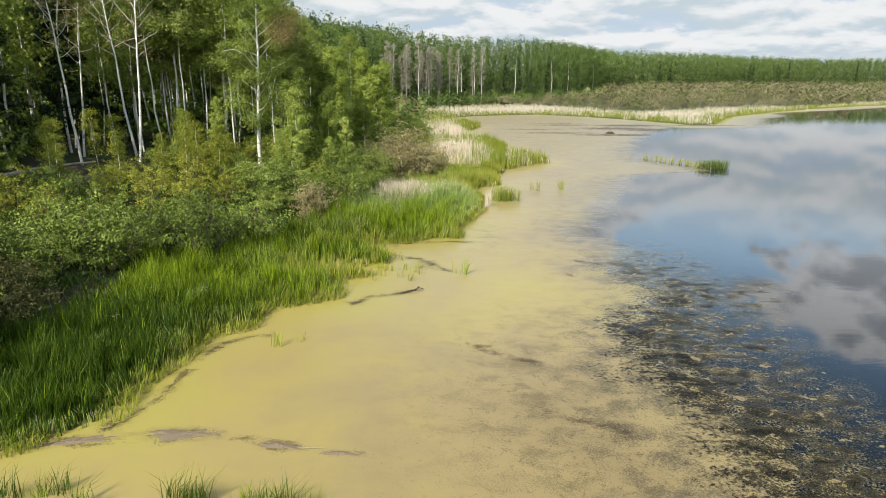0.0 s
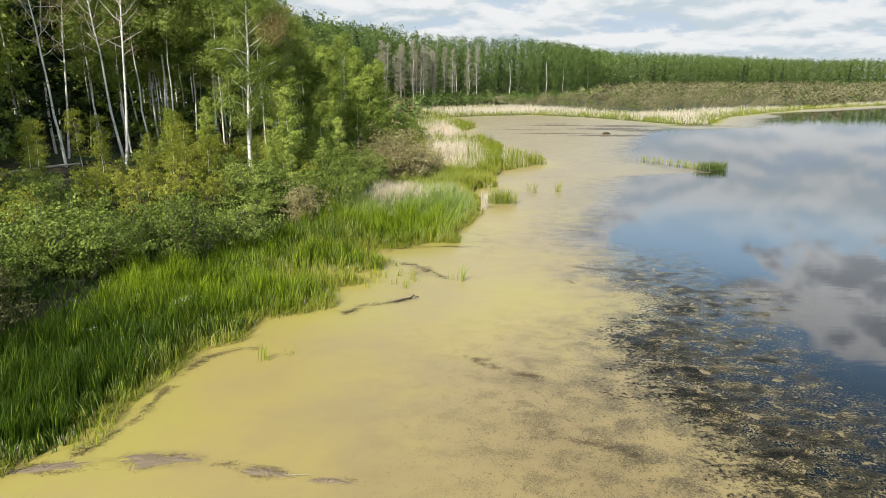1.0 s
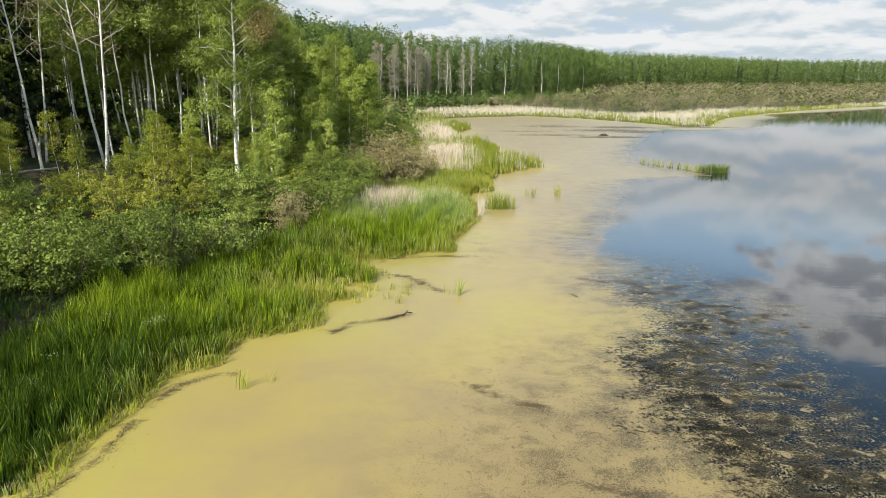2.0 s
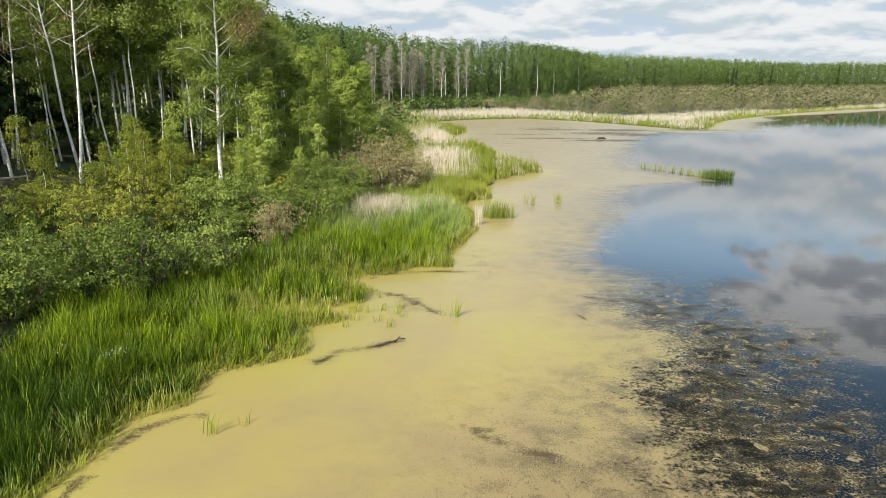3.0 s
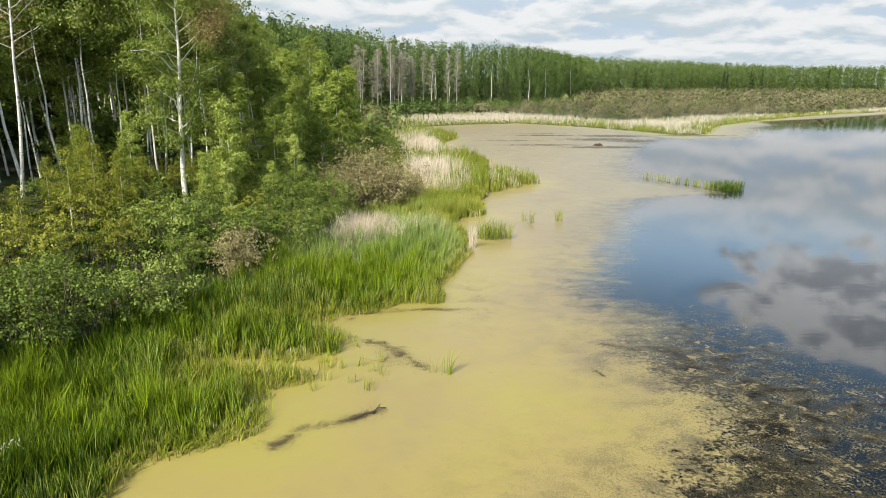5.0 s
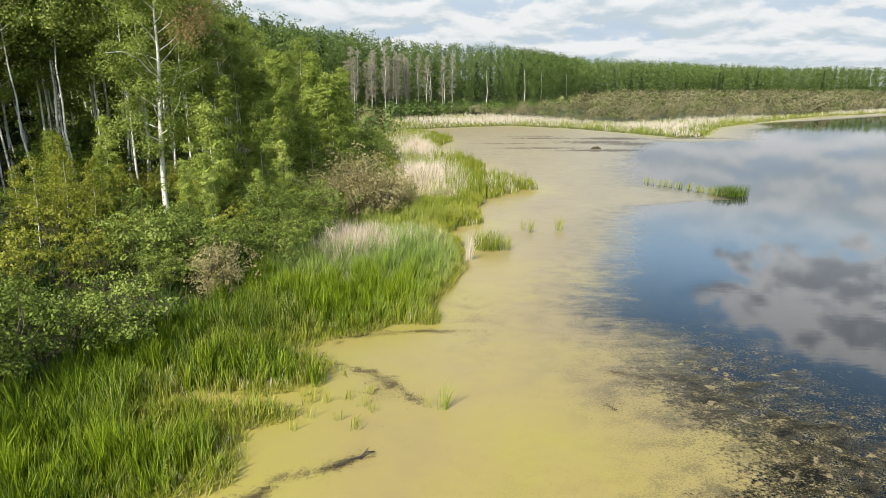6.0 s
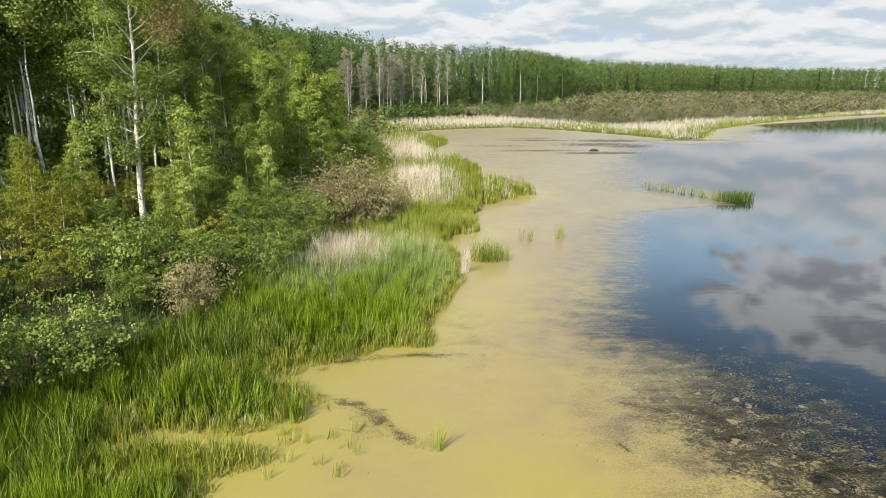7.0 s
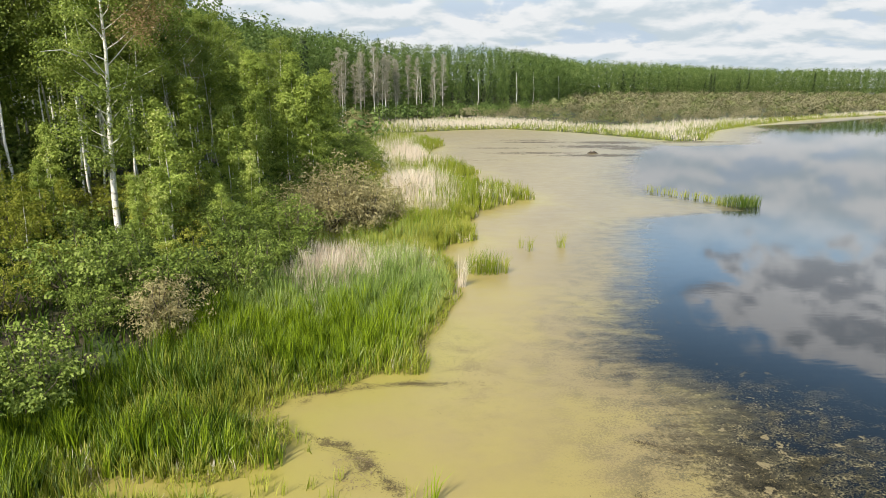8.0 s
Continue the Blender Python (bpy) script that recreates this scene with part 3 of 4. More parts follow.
# mud and weed patches; the far ones also colour in the bank's dark reflection
for cx, cy, rx, ry, k in ((-6.75, 14.08, 1.3, 0.42, 0.85), (-4.05, 13.58, 1.0, 0.3, 0.85), (-2.5, 13.25, 0.8, 0.22, 0.75), (-9.3, 13.75, 1.6, 0.3, 0.85), (-5.4, 13.8, 1.2, 0.2, 0.6), (-1.5, 28.7, 1.1, 0.6, 0.5), (0.6, 40, 1.0, 3, 0.3), (31, 113, 10, 3.6, 1.1), (19, 103.5, 9, 1.8, 1.0), (35, 120, 8, 3.5, 1.2), (50, 121, 9, 2.2, 1.1), (28, 100, 9, 2.0, 1.25), (37, 110, 8, 3.0, 1.3), (23, 121, 9, 1.6, 1.1), (15, 111, 7, 1.6, 0.9), (22, 125, 8, 2.2, 0.8), (36, 107, 5, 3.0, 0.75), (11, 95, 5, 1.2, 0.6)):
    silt_and_reflection = np.maximum(silt_and_reflection, k * np.exp(-((wx - cx) / rx) ** 2 - ((wy - cy) / ry) ** 2))
lake_values["silt_and_reflection"] = silt_and_reflection
for key, values in lake_values.items():
    water.data.attributes.new(key, "FLOAT", "POINT").data.foreach_set("value", values.astype(np.float32))


# ---------------------------------------------------------------- reeds
def reed_keep(x, y):
    return (edge_distance(x, y) > 0.28 * waves(x, y, 2.1, 11)) & (beyond_reeds(x, y) < 0.8 + 0.8 * waves(x, y, 0.7, 12))


def dead_share(x, y):
    """How much of the stand is last year's straw."""
    s = 0.03 + 0.20 * np.exp(-np.abs(edge_distance(x, y)) / 0.5) * np.clip((y - 18) / 12, 0.25, 1)
    for cx, cy, rx, ry, k in ((-3.0, 44.8, 2.8, 4.2, 1.0), (0.3, 46, 3.2, 3.6, 0.50), (1.0, 68, 4.2, 9, 1.1), (1.5, 92, 5, 12, 1.05), (-0.5, 45, 1.2, 2.5, 0.4), (3.5, 45, 1.0, 2.5, 0.35), (7.5, 65.5, 4.5, 2.5, 0.5)):
        s = np.maximum(s, k * np.exp(-((x - cx) / rx) ** 2 - ((y - cy) / ry) ** 2))
    far = np.clip(0.62 + 0.55 * waves(x, y, 0.16, 21), 0.08, 0.95) * np.clip((edge_distance(x, y) - 1.5) / 7, 0.15, 1)
    s = np.where(y > 58, np.maximum(s, 0.45 * np.clip(edge_distance(x, y) / 3, 0.2, 1) + 0.25 * waves(x, y, 0.4, 22)), s)
    return np.where(y > 112, np.maximum(s, far), s)


def yellow_share(x, y):
    rim = np.exp(-edge_distance(x, y) / 0.8) * np.clip((y - 12) / 16, 0.15, 0.5)
    return np.clip(rim + 0.35 * (waves(x, y, 0.5, 31) > 0.75) + 0.32 * np.exp(-((x + 7) / 3.5) ** 2 - ((y - 26.8) / 2) ** 2) + np.clip((y - 45) / 5, 0, 0.60), 0, 0.9)


def blue_share(x, y):
    return np.clip(np.clip((y - 36) / 6, 0, 1) * np.clip((54 - y) / 4, 0, 1) * 0.8 + 0.15, 0, 1)


REED_KINDS = (("cattails", REED_DEAD, "pale straw of last year's cattails"), ("cattails", REED_LIGHT, "yellow green young reeds at the water's edge"),
              ("cattails", REED_BLUE, "bluish green cattail leaves on the bank"), ("cattails", REED_GREEN, "dense bright green cattail leaves along the shore"), ("cattails", REED_DEEP, "deep green cattail leaves, most on the nearest bank and in patches"))


def reed_bed(n, area, height, width, seed, bend, clump):
    """One bed of reeds: straw, young, bluish and green blades mixed by place."""
    rng = np.random.default_rng(seed)
    x, y = spread(rng, n, *area, reed_keep)
    # the blades gather in clumps
    cx, cy = np.round(x / clump + rng.normal(0, 0.3, len(x))), np.round(y / clump + rng.normal(0, 0.3, len(x)))
    lot = np.abs(np.sin(cx * 12.9898 + cy * 78.233) * 43758.5453) % 1
    x, y = x + 0.45 * (cx * clump - x), y + 0.45 * (cy * clump - y)
    z = np.maximum(ground_height(x, y), -0.05) - 0.03
    h = height * (1 + 0.16 * waves(x, y, 1.1, 13)) * (0.52 + 0.78 * lot) * np.clip(0.6 + edge_distance(x, y) * 0.3, 0.55, 1.0)
    d, s, b = dead_share(x, y), yellow_share(x, y), blue_share(x, y)
    h = h * (1 + 0.25 * np.clip(d - 0.4, 0, 0.6) / 0.6)
    u = 0.6 * rng.uniform(0, 1, len(x)) + 0.4 * lot
    kind = (u > d).astype(int) + (u > d + (1 - d) * s) + (u > d + (1 - d) * (s + (1 - s) * b))
    # share of the darker green blades, highest below y 20 and in some patches
    deep = np.clip(np.clip((24.5 - y) / 5, 0, 0.93) + 0.4 * (waves(x, y, 0.55, 41) > 0.35) * (y < 33) + 0.35 * np.exp(-((y - 31) / 2.5) ** 2) + 0.65 * np.exp(-((x + 5.6) / 2.2) ** 2 - ((y - 33.2) / 1.9) ** 2) + 0.05, 0, 0.94) * (y < 60)
    kind = kind + ((kind == 3) & (rng.uniform(0, 1, len(x)) < deep))
    for k, (name, mat, label) in enumerate(REED_KINDS):
        m = kind == k
        if not m.any():
            continue
        v, q, t = blades(rng, np.stack([x, y, z], 1)[m], h[m], width, bend, np.stack([0.06 + 0.20 * np.cos(lot[m] * 44), 0.05 + 0.20 * np.sin(lot[m] * 44)], 1))
        tagged(new(name, mesh_of(name, v, q, t, mat)), label, "reeds", kind="stuff")


reed_bed(540000, (-22, 6, 12, 60), 1.15, 0.027, 101, 0.36, 0.42)
reed_bed(110000, (-8, 13, 60, 128), 1.5, 0.045, 102, 0.25, 0.6)
reed_bed(420000, (-20, 330, 112, 330), 1.05, 0.065, 103, 0.4, 1.2)


# trampled and yellowed leaves along the foot of the near reeds
rng = np.random.default_rng(104)
x, y = spread(rng, 150000, -14, 5, 13, 50, lambda a, b: np.abs(edge_distance(a, b) + 0.05 - 0.35 * waves(a, b, 2.1, 11)) < 0.34)
m = waves(x, y, 1.3, 14) + rng.normal(0, 0.35, len(x)) > -0.15
x, y = x[m], y[m]
for k, (mat, label) in enumerate(((REED_LIGHT, "low yellowed leaves at the foot of the reeds"), (LEAF_DRY, "pale dead leaves bent down over the water"))):
    m = (rng.uniform(0, 1, len(x)) < 0.10) == bool(k)
    v, q, t = blades(rng, np.stack([x, y, 0 * x - 0.02], 1)[m], 0.42, 0.026, 1.15)
    tagged(new("reed_fringe", mesh_of("reed_fringe", v, q, t, mat)), label, "reeds", kind="stuff")


def tuft(name, x, y, rx, ry, n, height, mat, label, seed, width=0.022, bend=0.45):
    """Reeds that stand out in the water on their own."""
    rng = np.random.default_rng(seed)
    a, r = rng.uniform(0, 6.283, n), np.sqrt(rng.uniform(0, 1, n))
    base = np.stack([rx * r * np.cos(a), ry * r * np.sin(a), np.full(n, -0.03)], 1)
    v, q, t = blades(rng, base, height, width, bend)
    ob = tagged(new(name, mesh_of(name, v, q, t, mat)), label, "reeds")
    ob.location = (x, y, 0)
    return ob


for i, (x, y, rx, ry, n, h, mat) in enumerate((
        (4.5, 45.5, 1.0, 0.6, 150, 1.3, REED_GREEN), (4.7, 45.3, 1.05, 0.5, 190, 1.05, REED_LIGHT), (3.1, 43.2, 0.2, 0.2, 50, 1.4, REED_DEAD),
        (7.6, 49.6, 0.25, 0.2, 26, 1.0, REED_LIGHT), (7.2, 50.2, 0.2, 0.2, 12, 0.8, REED_LIGHT), (9.6, 50.2, 0.25, 0.2, 30, 1.0, REED_LIGHT),
        (0.95, 27.6, 0.22, 0.15, 16, 0.95, REED_GREEN), (0.55, 27.7, 0.15, 0.1, 7, 0.7, REED_LIGHT), (-5.7, 19.5, 0.2, 0.15, 16, 0.7, REED_GREEN), (-4.9, 19.9, 0.15, 0.1, 6, 0.45, REED_LIGHT),
        (27.3, 62.6, 1.5, 0.8, 460, 0.95, REED_DEEP), (26.9, 62.8, 1.6, 0.7, 150, 0.9, REED_LIGHT))):
    tuft("reed_tuft", x, y, rx, ry, n, h, mat, "upright reed tuft standing in the duckweed", 200 + i)
rng = np.random.default_rng(77)
for i in range(30):                      # a thin line of reeds that leads to the island tuft
    k = i / 29 + rng.normal(0, 0.02)
    tuft("reed_tuft", 22.6 + 3.6 * k + rng.normal(0, 0.1), 70.0 - 6.2 * k + rng.normal(0, 0.25), 0.25, 0.3, rng.integers(3, 12), 0.7, REED_LIGHT, "thin row of yellow green reeds in water", 230 + i, 0.03, 0.2)
for i in range(14):                      # low grass on the sunken mat near the bank
    x, y = rng.uniform(-3.2, -0.6), rng.uniform(26.4, 28.6)
    tuft("reed_tuft", x, y, 0.18, 0.12, 9, 0.45, REED_LIGHT, "short sparse reeds growing through the mat", 260 + i)
for i in range(18):
    x = float(rng.choice([-9.6, -8.6, -8.2, -5.6, -5.2, -4.1, -3.6, -3.2]) + rng.normal(0, 0.35))
    tuft("grass_tuft", x, 11.25 - 0.07 * (x + 6) + rng.normal(0, 0.22), rng.uniform(0.15, 0.4), 0.18, int(rng.integers(16, 60)), rng.uniform(0.5, 0.85), REED_DEEP if i % 3 else REED_GREEN, "arching green sedge tuft in shallow water", 300 + i, 0.015, 0.8)


# ---------------------------------------------------------------- trees and bushes
def limb_path(rng, start, heading, length, lift=0.4, n=5):
    p, d = [np.array(start, float)], np.array(heading, float)
    for _ in range(n):
        d = d + np.array([0, 0, lift / n]) + rng.normal(0, 0.16, 3)
        d /= np.linalg.norm(d)
        p.append(p[-1] + d * length / n)
    return np.array(p)


def stem_path(rng, height, lean=0.03, n=9):
    z = np.linspace(0, height, n)
    a = rng.uniform(0, 6.283)
    bow = np.cumsum(rng.normal(0, 0.013 * height / n * 4, (n, 2)), 0)
    bow -= bow[0]
    x = np.cos(a) * lean * z + bow[:, 0]
    y = np.sin(a) * lean * z + bow[:, 1]
    return np.stack([x, y, z], 1)


def tree_parts(seed, height, radius, crown_from, spread_out, limbs, per_limb, leaf, puff, cone=0.0, bare=0.0, lean=0.03):
    """A trunk with limbs and a crown of leaves in loose puffs along the limbs."""
    rng = np.random.default_rng(seed)
    stem = stem_path(rng, height, lean)
    zs = stem[:, 2]
    trunk = tube(stem, radius * (1 - 0.88 * (zs / height) ** 0.9), 8)
    wood, puffs = [], []
    for i in range(limbs):
        k = crown_from + (0.97 - crown_from) * (i + rng.uniform(0, 0.8)) / limbs
        at = np.array([np.interp(k * height, zs, stem[:, c]) for c in range(3)])
        a = i * 2.4 + rng.normal(0, 0.35)
        u = (k - crown_from) / (1 - crown_from)
        shape = (1 - u) ** 0.75 if cone else np.sin(np.pi * min(0.18 + 0.78 * u, 1)) ** 0.8
        length = spread_out * (0.25 + 0.75 * shape) * rng.uniform(0.7, 1.2)
        path = limb_path(rng, at, (np.cos(a), np.sin(a), 0.45 + 0.5 * u), length)
        wood.append(tube(path, np.linspace(radius * 0.24 * (1.1 - 0.7 * k), 0.007, len(path)), 5))
        for s in rng.uniform(0.35, 1.0, 3):
            c = np.array([np.interp(s * 5, np.arange(6), path[:, c]) for c in range(3)])
            if rng.uniform() > bare:
                puffs.append((c, puff * rng.uniform(0.7, 1.3) * (0.6 + 0.4 * (1 - u))))
    pts, out = [], []
    for c, r in puffs + [(stem[-1], puff * 0.6)]:
        off = rng.normal(0, 1, (per_limb, 3)) * np.array([1, 1, 0.62])
        axis = np.array([np.interp(c[2], zs, stem[:, 0]), np.interp(c[2], zs, stem[:, 1]), c[2]])
        pts.append(c + off * r)
        out.append(off + 0.6 * (c - axis))
    crown, out = np.concatenate(pts), np.concatenate(out)
    up = crown[:, 2] > 0.15
    return trunk, wood, leaves(rng, crown[up], leaf, facing=out[up])


def tree(name, parts_of, bark, leaf_mat, label, category="tree", group="", limbs=True):
    trunk, wood, crown = parts_of
    root = tagged(new(name), label, category, group)
    part("trunk", mesh_of("trunk", *trunk, mat=bark, smooth=True), root)
    for one in wood if limbs else ():
        part("limb", mesh_of("limb", *one, mat=bark, smooth=True), root)
    part("crown", mesh_of("crown", *crown, mat=leaf_mat), root)
    return root


def bush_parts(seed, radius, height, n, leaf, lumps=14, open_up=0.0, long=1.5, loose=0.085):
    """Stems that fan out from the root, each with sprays of leaves along its upper half."""
    rng = np.random.default_rng(seed)
    wood, pts, out = [], [], []
    for i in range(lumps):
        a, r = i * 2.4 + rng.normal(0, 0.3), radius * np.sqrt((i + 0.5) / lumps) * rng.uniform(0.75, 1.1)
        top = np.array([r * np.cos(a), r * np.sin(a), height * (1 - 0.35 * (r / radius) ** 2) * rng.uniform(0.62, 1.12)])
        path = np.linspace((0.15 * np.cos(a), 0.15 * np.sin(a), 0), top, 5)
        path[1:-1] += rng.normal(0, 0.07, (3, 3))
        wood.append(tube(path, np.linspace(0.028, 0.006, 5), 4))
        sprays = 9
        k = 1 - rng.uniform(0, 1, sprays) ** 1.6 * 0.85
        on = np.stack([np.interp(k * 4, np.arange(5), path[:, c]) for c in range(3)], 1)
        wide = radius * (0.13 + 0.16 * (1 - np.abs(k - 0.75))) * (1 + 0.4 * open_up)
        at = np.repeat(on + rng.normal(0, 1, (sprays, 3)) * np.stack([wide, wide, wide * 0.6], 1), n // lumps // sprays + 1, 0)
        off = rng.normal(0, 1, at.shape) * np.array([1, 1, 0.65])
        pts.append(at + off * radius * loose * rng.uniform(0.6, 1.3, (len(at), 1)))
        out.append(off + np.array([0.5, 0.5, 0.3]) * at / radius)
    p, out = np.concatenate(pts), np.concatenate(out)
    up = p[:, 2] > 0.05
    return joined(wood), leaves(rng, p[up], leaf, long, facing=out[up])


def bush(name, parts_of, leaf_mat, label, group="", category="bush"):
    wood, crown = parts_of
    root = tagged(new(name), label, category, group)
    part("stem", mesh_of("stem", *wood, mat=TWIGS, smooth=True), root)
    part("foliage", mesh_of("foliage", *crown, mat=leaf_mat), root)
    return root


def stand(ob, x, y, turn=0.0, scale=1.0, sink=0.05, first=False):
    m = Matrix.Translation((x, y, float(ground_height(x, y)) - sink)) @ Matrix.Rotation(turn, 4, "Z")
    if first:
        ob.matrix_basis = m @ Matrix.Scale(scale, 4)
        return ob
    got = copy_thing(ob, m)
    got.scale = (scale, scale, scale)
    return got


class Kind:
    """One kind of plant in several shapes; the first use of a shape sets the built one down, later ones copy it."""

    def __init__(self, made):
        self.made, self.used = made, [False] * len(made)

    def put(self, i, x, y, turn, scale):
        i %= len(self.made)
        first = not self.used[i]
        self.used[i] = True
        return stand(self.made[i], x, y, turn, scale, first=first)


rng = np.random.default_rng(5)
# tall aspens that stand out at the wood's edge
TALL = "aspens at the edge of the wood"
edge_tree = tree("aspen", tree_parts(11, 14.0, 0.165, 0.24, 3.3, 32, 330, 0.074, 0.46), BARK, LEAF_ASPEN, "tall aspen with white scarred trunk and full crown", group=TALL)
c = np.concatenate([rng.normal(0, 1, (800, 3)) * np.array([0.7, 0.6, 0.4]) + at for at in np.array([(1.2, 1.9, 10.2), (1.9, 1.6, 9.5), (0.7, 2.6, 10.8)])])
part("withered_crown", mesh_of("withered_crown", *leaves(rng, c, 0.06), mat=LEAF_BROWN), edge_tree, "patch of withered brown leaves")
bare_limb = tube([(0, 0, 7.6), (0.5, -0.6, 8.3), (0.9, -1.3, 8.6), (1.2, -2.1, 8.5)], [0.045, 0.036, 0.026, 0.010], 6)
part("limb", mesh_of("limb", *bare_limb, mat=BARK, smooth=True), edge_tree, "bare white limb")
stand(edge_tree, -13.6, 46.2, 5.2, first=True)
ASPEN = Kind([tree("aspen", tree_parts(20 + i, 14.5, 0.080, 0.44 + 0.06 * (i % 3), 2.5, 20, 150, 0.095, 0.46, lean=0.04), BARK, LEAF_ASPEN, "slender white-barked aspen with dark green crown", group=TALL) for i in range(4)])
BARE = Kind([tree("bare_aspen", tree_parts(40 + i, 14.0, 0.10, 0.50, 2.3, 20, 40, 0.075, 0.42, bare=0.65, lean=0.08), BARK, LEAF_BROWN, "half-dead aspen with bare pale limbs and white trunk", group=TALL) for i in range(2)])
for i, (x, y, s) in enumerate(((-24.7, 42.5, 1.0), (-21.0, 43.0, 1.05), (-26.5, 46, 0.95), (-22.3, 45.5, 1.05))):
    BARE.put(i, x, y, 1.3 * i, s)
for i, (x, y, s) in enumerate(((-23.4, 54.3, 1.0), (-18.3, 52.8, 0.9), (-17.5, 53.5, 0.85), (-20.5, 50.5, 1.0), (-16.6, 50.2, 0.95), (-22.0, 51.0, 1.05), (-19.6, 48.6, 1.0))):
    ASPEN.put(i, x, y, 2.1 * i, s)
x, y = spread(rng, 160, -33, -13.5, 47, 62, lambda a, b: beyond_reeds(a, b) > 9)
x, y = apart(x, y, 1.7)
for i in range(min(len(x), 30)):         # thin stems that stand close behind the first ones
    (BARE if i % 5 == 0 else ASPEN).put(i, x[i], y[i], rng.uniform(0, 6.28), rng.uniform(0.72, 1.0))


def wood_keep(x, y):
    return (beyond_reeds(x, y) > 9) & (beyond_reeds(x, y) < 44) & ~((x > -27) & (y < 47)) & ((y > 40) | (x < -27)) & ~((x > -13) & (y < 74))


x, y = spread(rng, 1600, -80, -8, 22, 150, wood_keep)
x, y = apart(x, y, 3.2)
DEEP = Kind([tree("aspen", tree_parts(50 + i, 14.5, 0.10, 0.26, 2.6, 16, 40, 0.18, 0.52, lean=0.04), BARK, LEAF_ASPEN, "aspen with a dark crown deep in the wood", group="aspens deep in the wood", limbs=False) for i in range(3)])
MIDDLE = Kind([tree("aspen", tree_parts(70 + i, 14.5, 0.10, 0.16, 2.3, 22, 115, 0.12, 0.48, lean=0.03), BARK, LEAF_ASPEN, "aspen leafy far down its pale trunk", group="aspens deep in the wood", limbs=False) for i in range(3)])
for i in range(len(x)):
    front = (beyond_reeds(x[i], y[i]) < 22 and y[i] < 90) or x[i] > -0.30 * y[i]
    (DEEP if not front else MIDDLE if y[i] > 84 else ASPEN).put(rng.integers(4), x[i], y[i], rng.uniform(0, 6.28), rng.uniform(0.85, 1.18) * (0.74 if x[i] > -0.27 * y[i] and y[i] < 112 else 1.0))
UNDER = Kind([bush("hazel_bush", bush_parts(140 + i, 1.7, 3.0, 800, 0.19, 12), LEAF_WILLOW, "tall leafy undergrowth in the shade of the wood", "undergrowth") for i in range(3)])
x, y = spread(rng, 1200, -70, -10, 30, 130, lambda a, b: (beyond_reeds(a, b) > 15) & ~((a > -27) & (b < 50)))
x, y = apart(x, y, 3.0)
for i in range(len(x)):
    UNDER.put(i, x[i], y[i], rng.uniform(0, 6.28), rng.uniform(0.7, 1.3))
SPRUCE = Kind([tree("spruce", tree_parts(60 + i, 13, 0.14, 0.08, 2.3, 26, 36, 0.26, 0.34, cone=1, lean=0.01), DARK_WOOD, LEAF_SPRUCE, "dark spruce among the aspens", group="spruces in the wood", limbs=False) for i in range(2)])
for i in range(22):
    x0, y0 = rng.uniform(-60, -24), rng.uniform(46, 90)
    SPRUCE.put(i, x0, y0, rng.uniform(0, 6), rng.uniform(0.8, 1.1))
for i, (x0, y0) in enumerate(((-29, 40), (-31, 44), (-28.5, 47.5), (-33, 38), (-35, 46), (-30, 52))):
    SPRUCE.put(i, x0, y0, i, 1.0)

# young aspens that crowd forward towards the reeds
YOUNG = Kind([tree("young_aspen", tree_parts(80 + i, 8.0, 0.065, 0.12, 1.75, 26, 105, 0.095, 0.30, cone=0.6, lean=0.02), BARK, LEAF_YOUNG, "young bright green aspen leafy to the ground", group="young aspens by the reeds", limbs=False) for i in range(4)])
for i, (x0, y0, top) in enumerate(((-9.0, 71.8, 9.6), (-6.4, 62.6, 8.4), (-8.8, 55.7, 7.0), (-7.6, 48.6, 4.6), (-10.6, 45.2, 6.2), (-11.4, 47, 6.6), (-9.2, 50.6, 6.2), (-7.2, 57.5, 7.2), (-5.8, 58.4, 5.6), (-10.8, 59, 8.2),
                                   (-8.2, 65.5, 8.8), (-10.8, 66, 9.0), (-12.4, 63, 8.4), (-12.0, 53.6, 7.4), (-6.4, 67.5, 8.2), (-6.8, 74, 8.4), (-12.5, 70, 9.6), (-10, 78, 10), (-7.5, 83, 9), (-9.6, 41.5, 3.4), (-16.2, 44.6, 3.6), (-16.8, 46.8, 5.0),
                                   (-18.4, 44.6, 4.2), (-24.0, 38.5, 3.6), (-27.0, 36.0, 4.2), (-8.2, 44.8, 3.4), (-11.2, 43.0, 3.6))):
    YOUNG.put(i, x0, y0, 1.7 * i, top / 8.0)

SAPLING = Kind([tree("sapling", tree_parts(100 + i, 5.0, 0.035, 0.30, 0.9, 14, 44, 0.072, 0.26, lean=0.05), BARK, LEAF_YELLOW, "thin sapling with sparse yellowing leaves", group="saplings above the thicket", limbs=False) for i in range(3)])
x, y = spread(rng, 200, -30, -10, 34, 47, lambda a, b: (beyond_reeds(a, b) > 8.5) & (beyond_reeds(a, b) < 17) & ~((np.abs(a + 13.0) < 1.4) & (b > 40)))
x, y = apart(x, y, 2.1)
for i in range(min(len(x), 13)):
    SAPLING.put(i, x[i], y[i], rng.uniform(0, 6.28), rng.uniform(0.45, 0.85))

# grass and herbs that cover the bank under the bushes
gx, gy = spread(rng, 90000, -34, 2, 12, 112, lambda a, b: (beyond_reeds(a, b) > -0.5) & (beyond_reeds(a, b) < 14) & (edge_distance(a, b) > 0.5))
v, q, t = blades(rng, np.stack([gx, gy, ground_height(gx, gy) - 0.03], 1), 0.55, 0.05, 0.8)
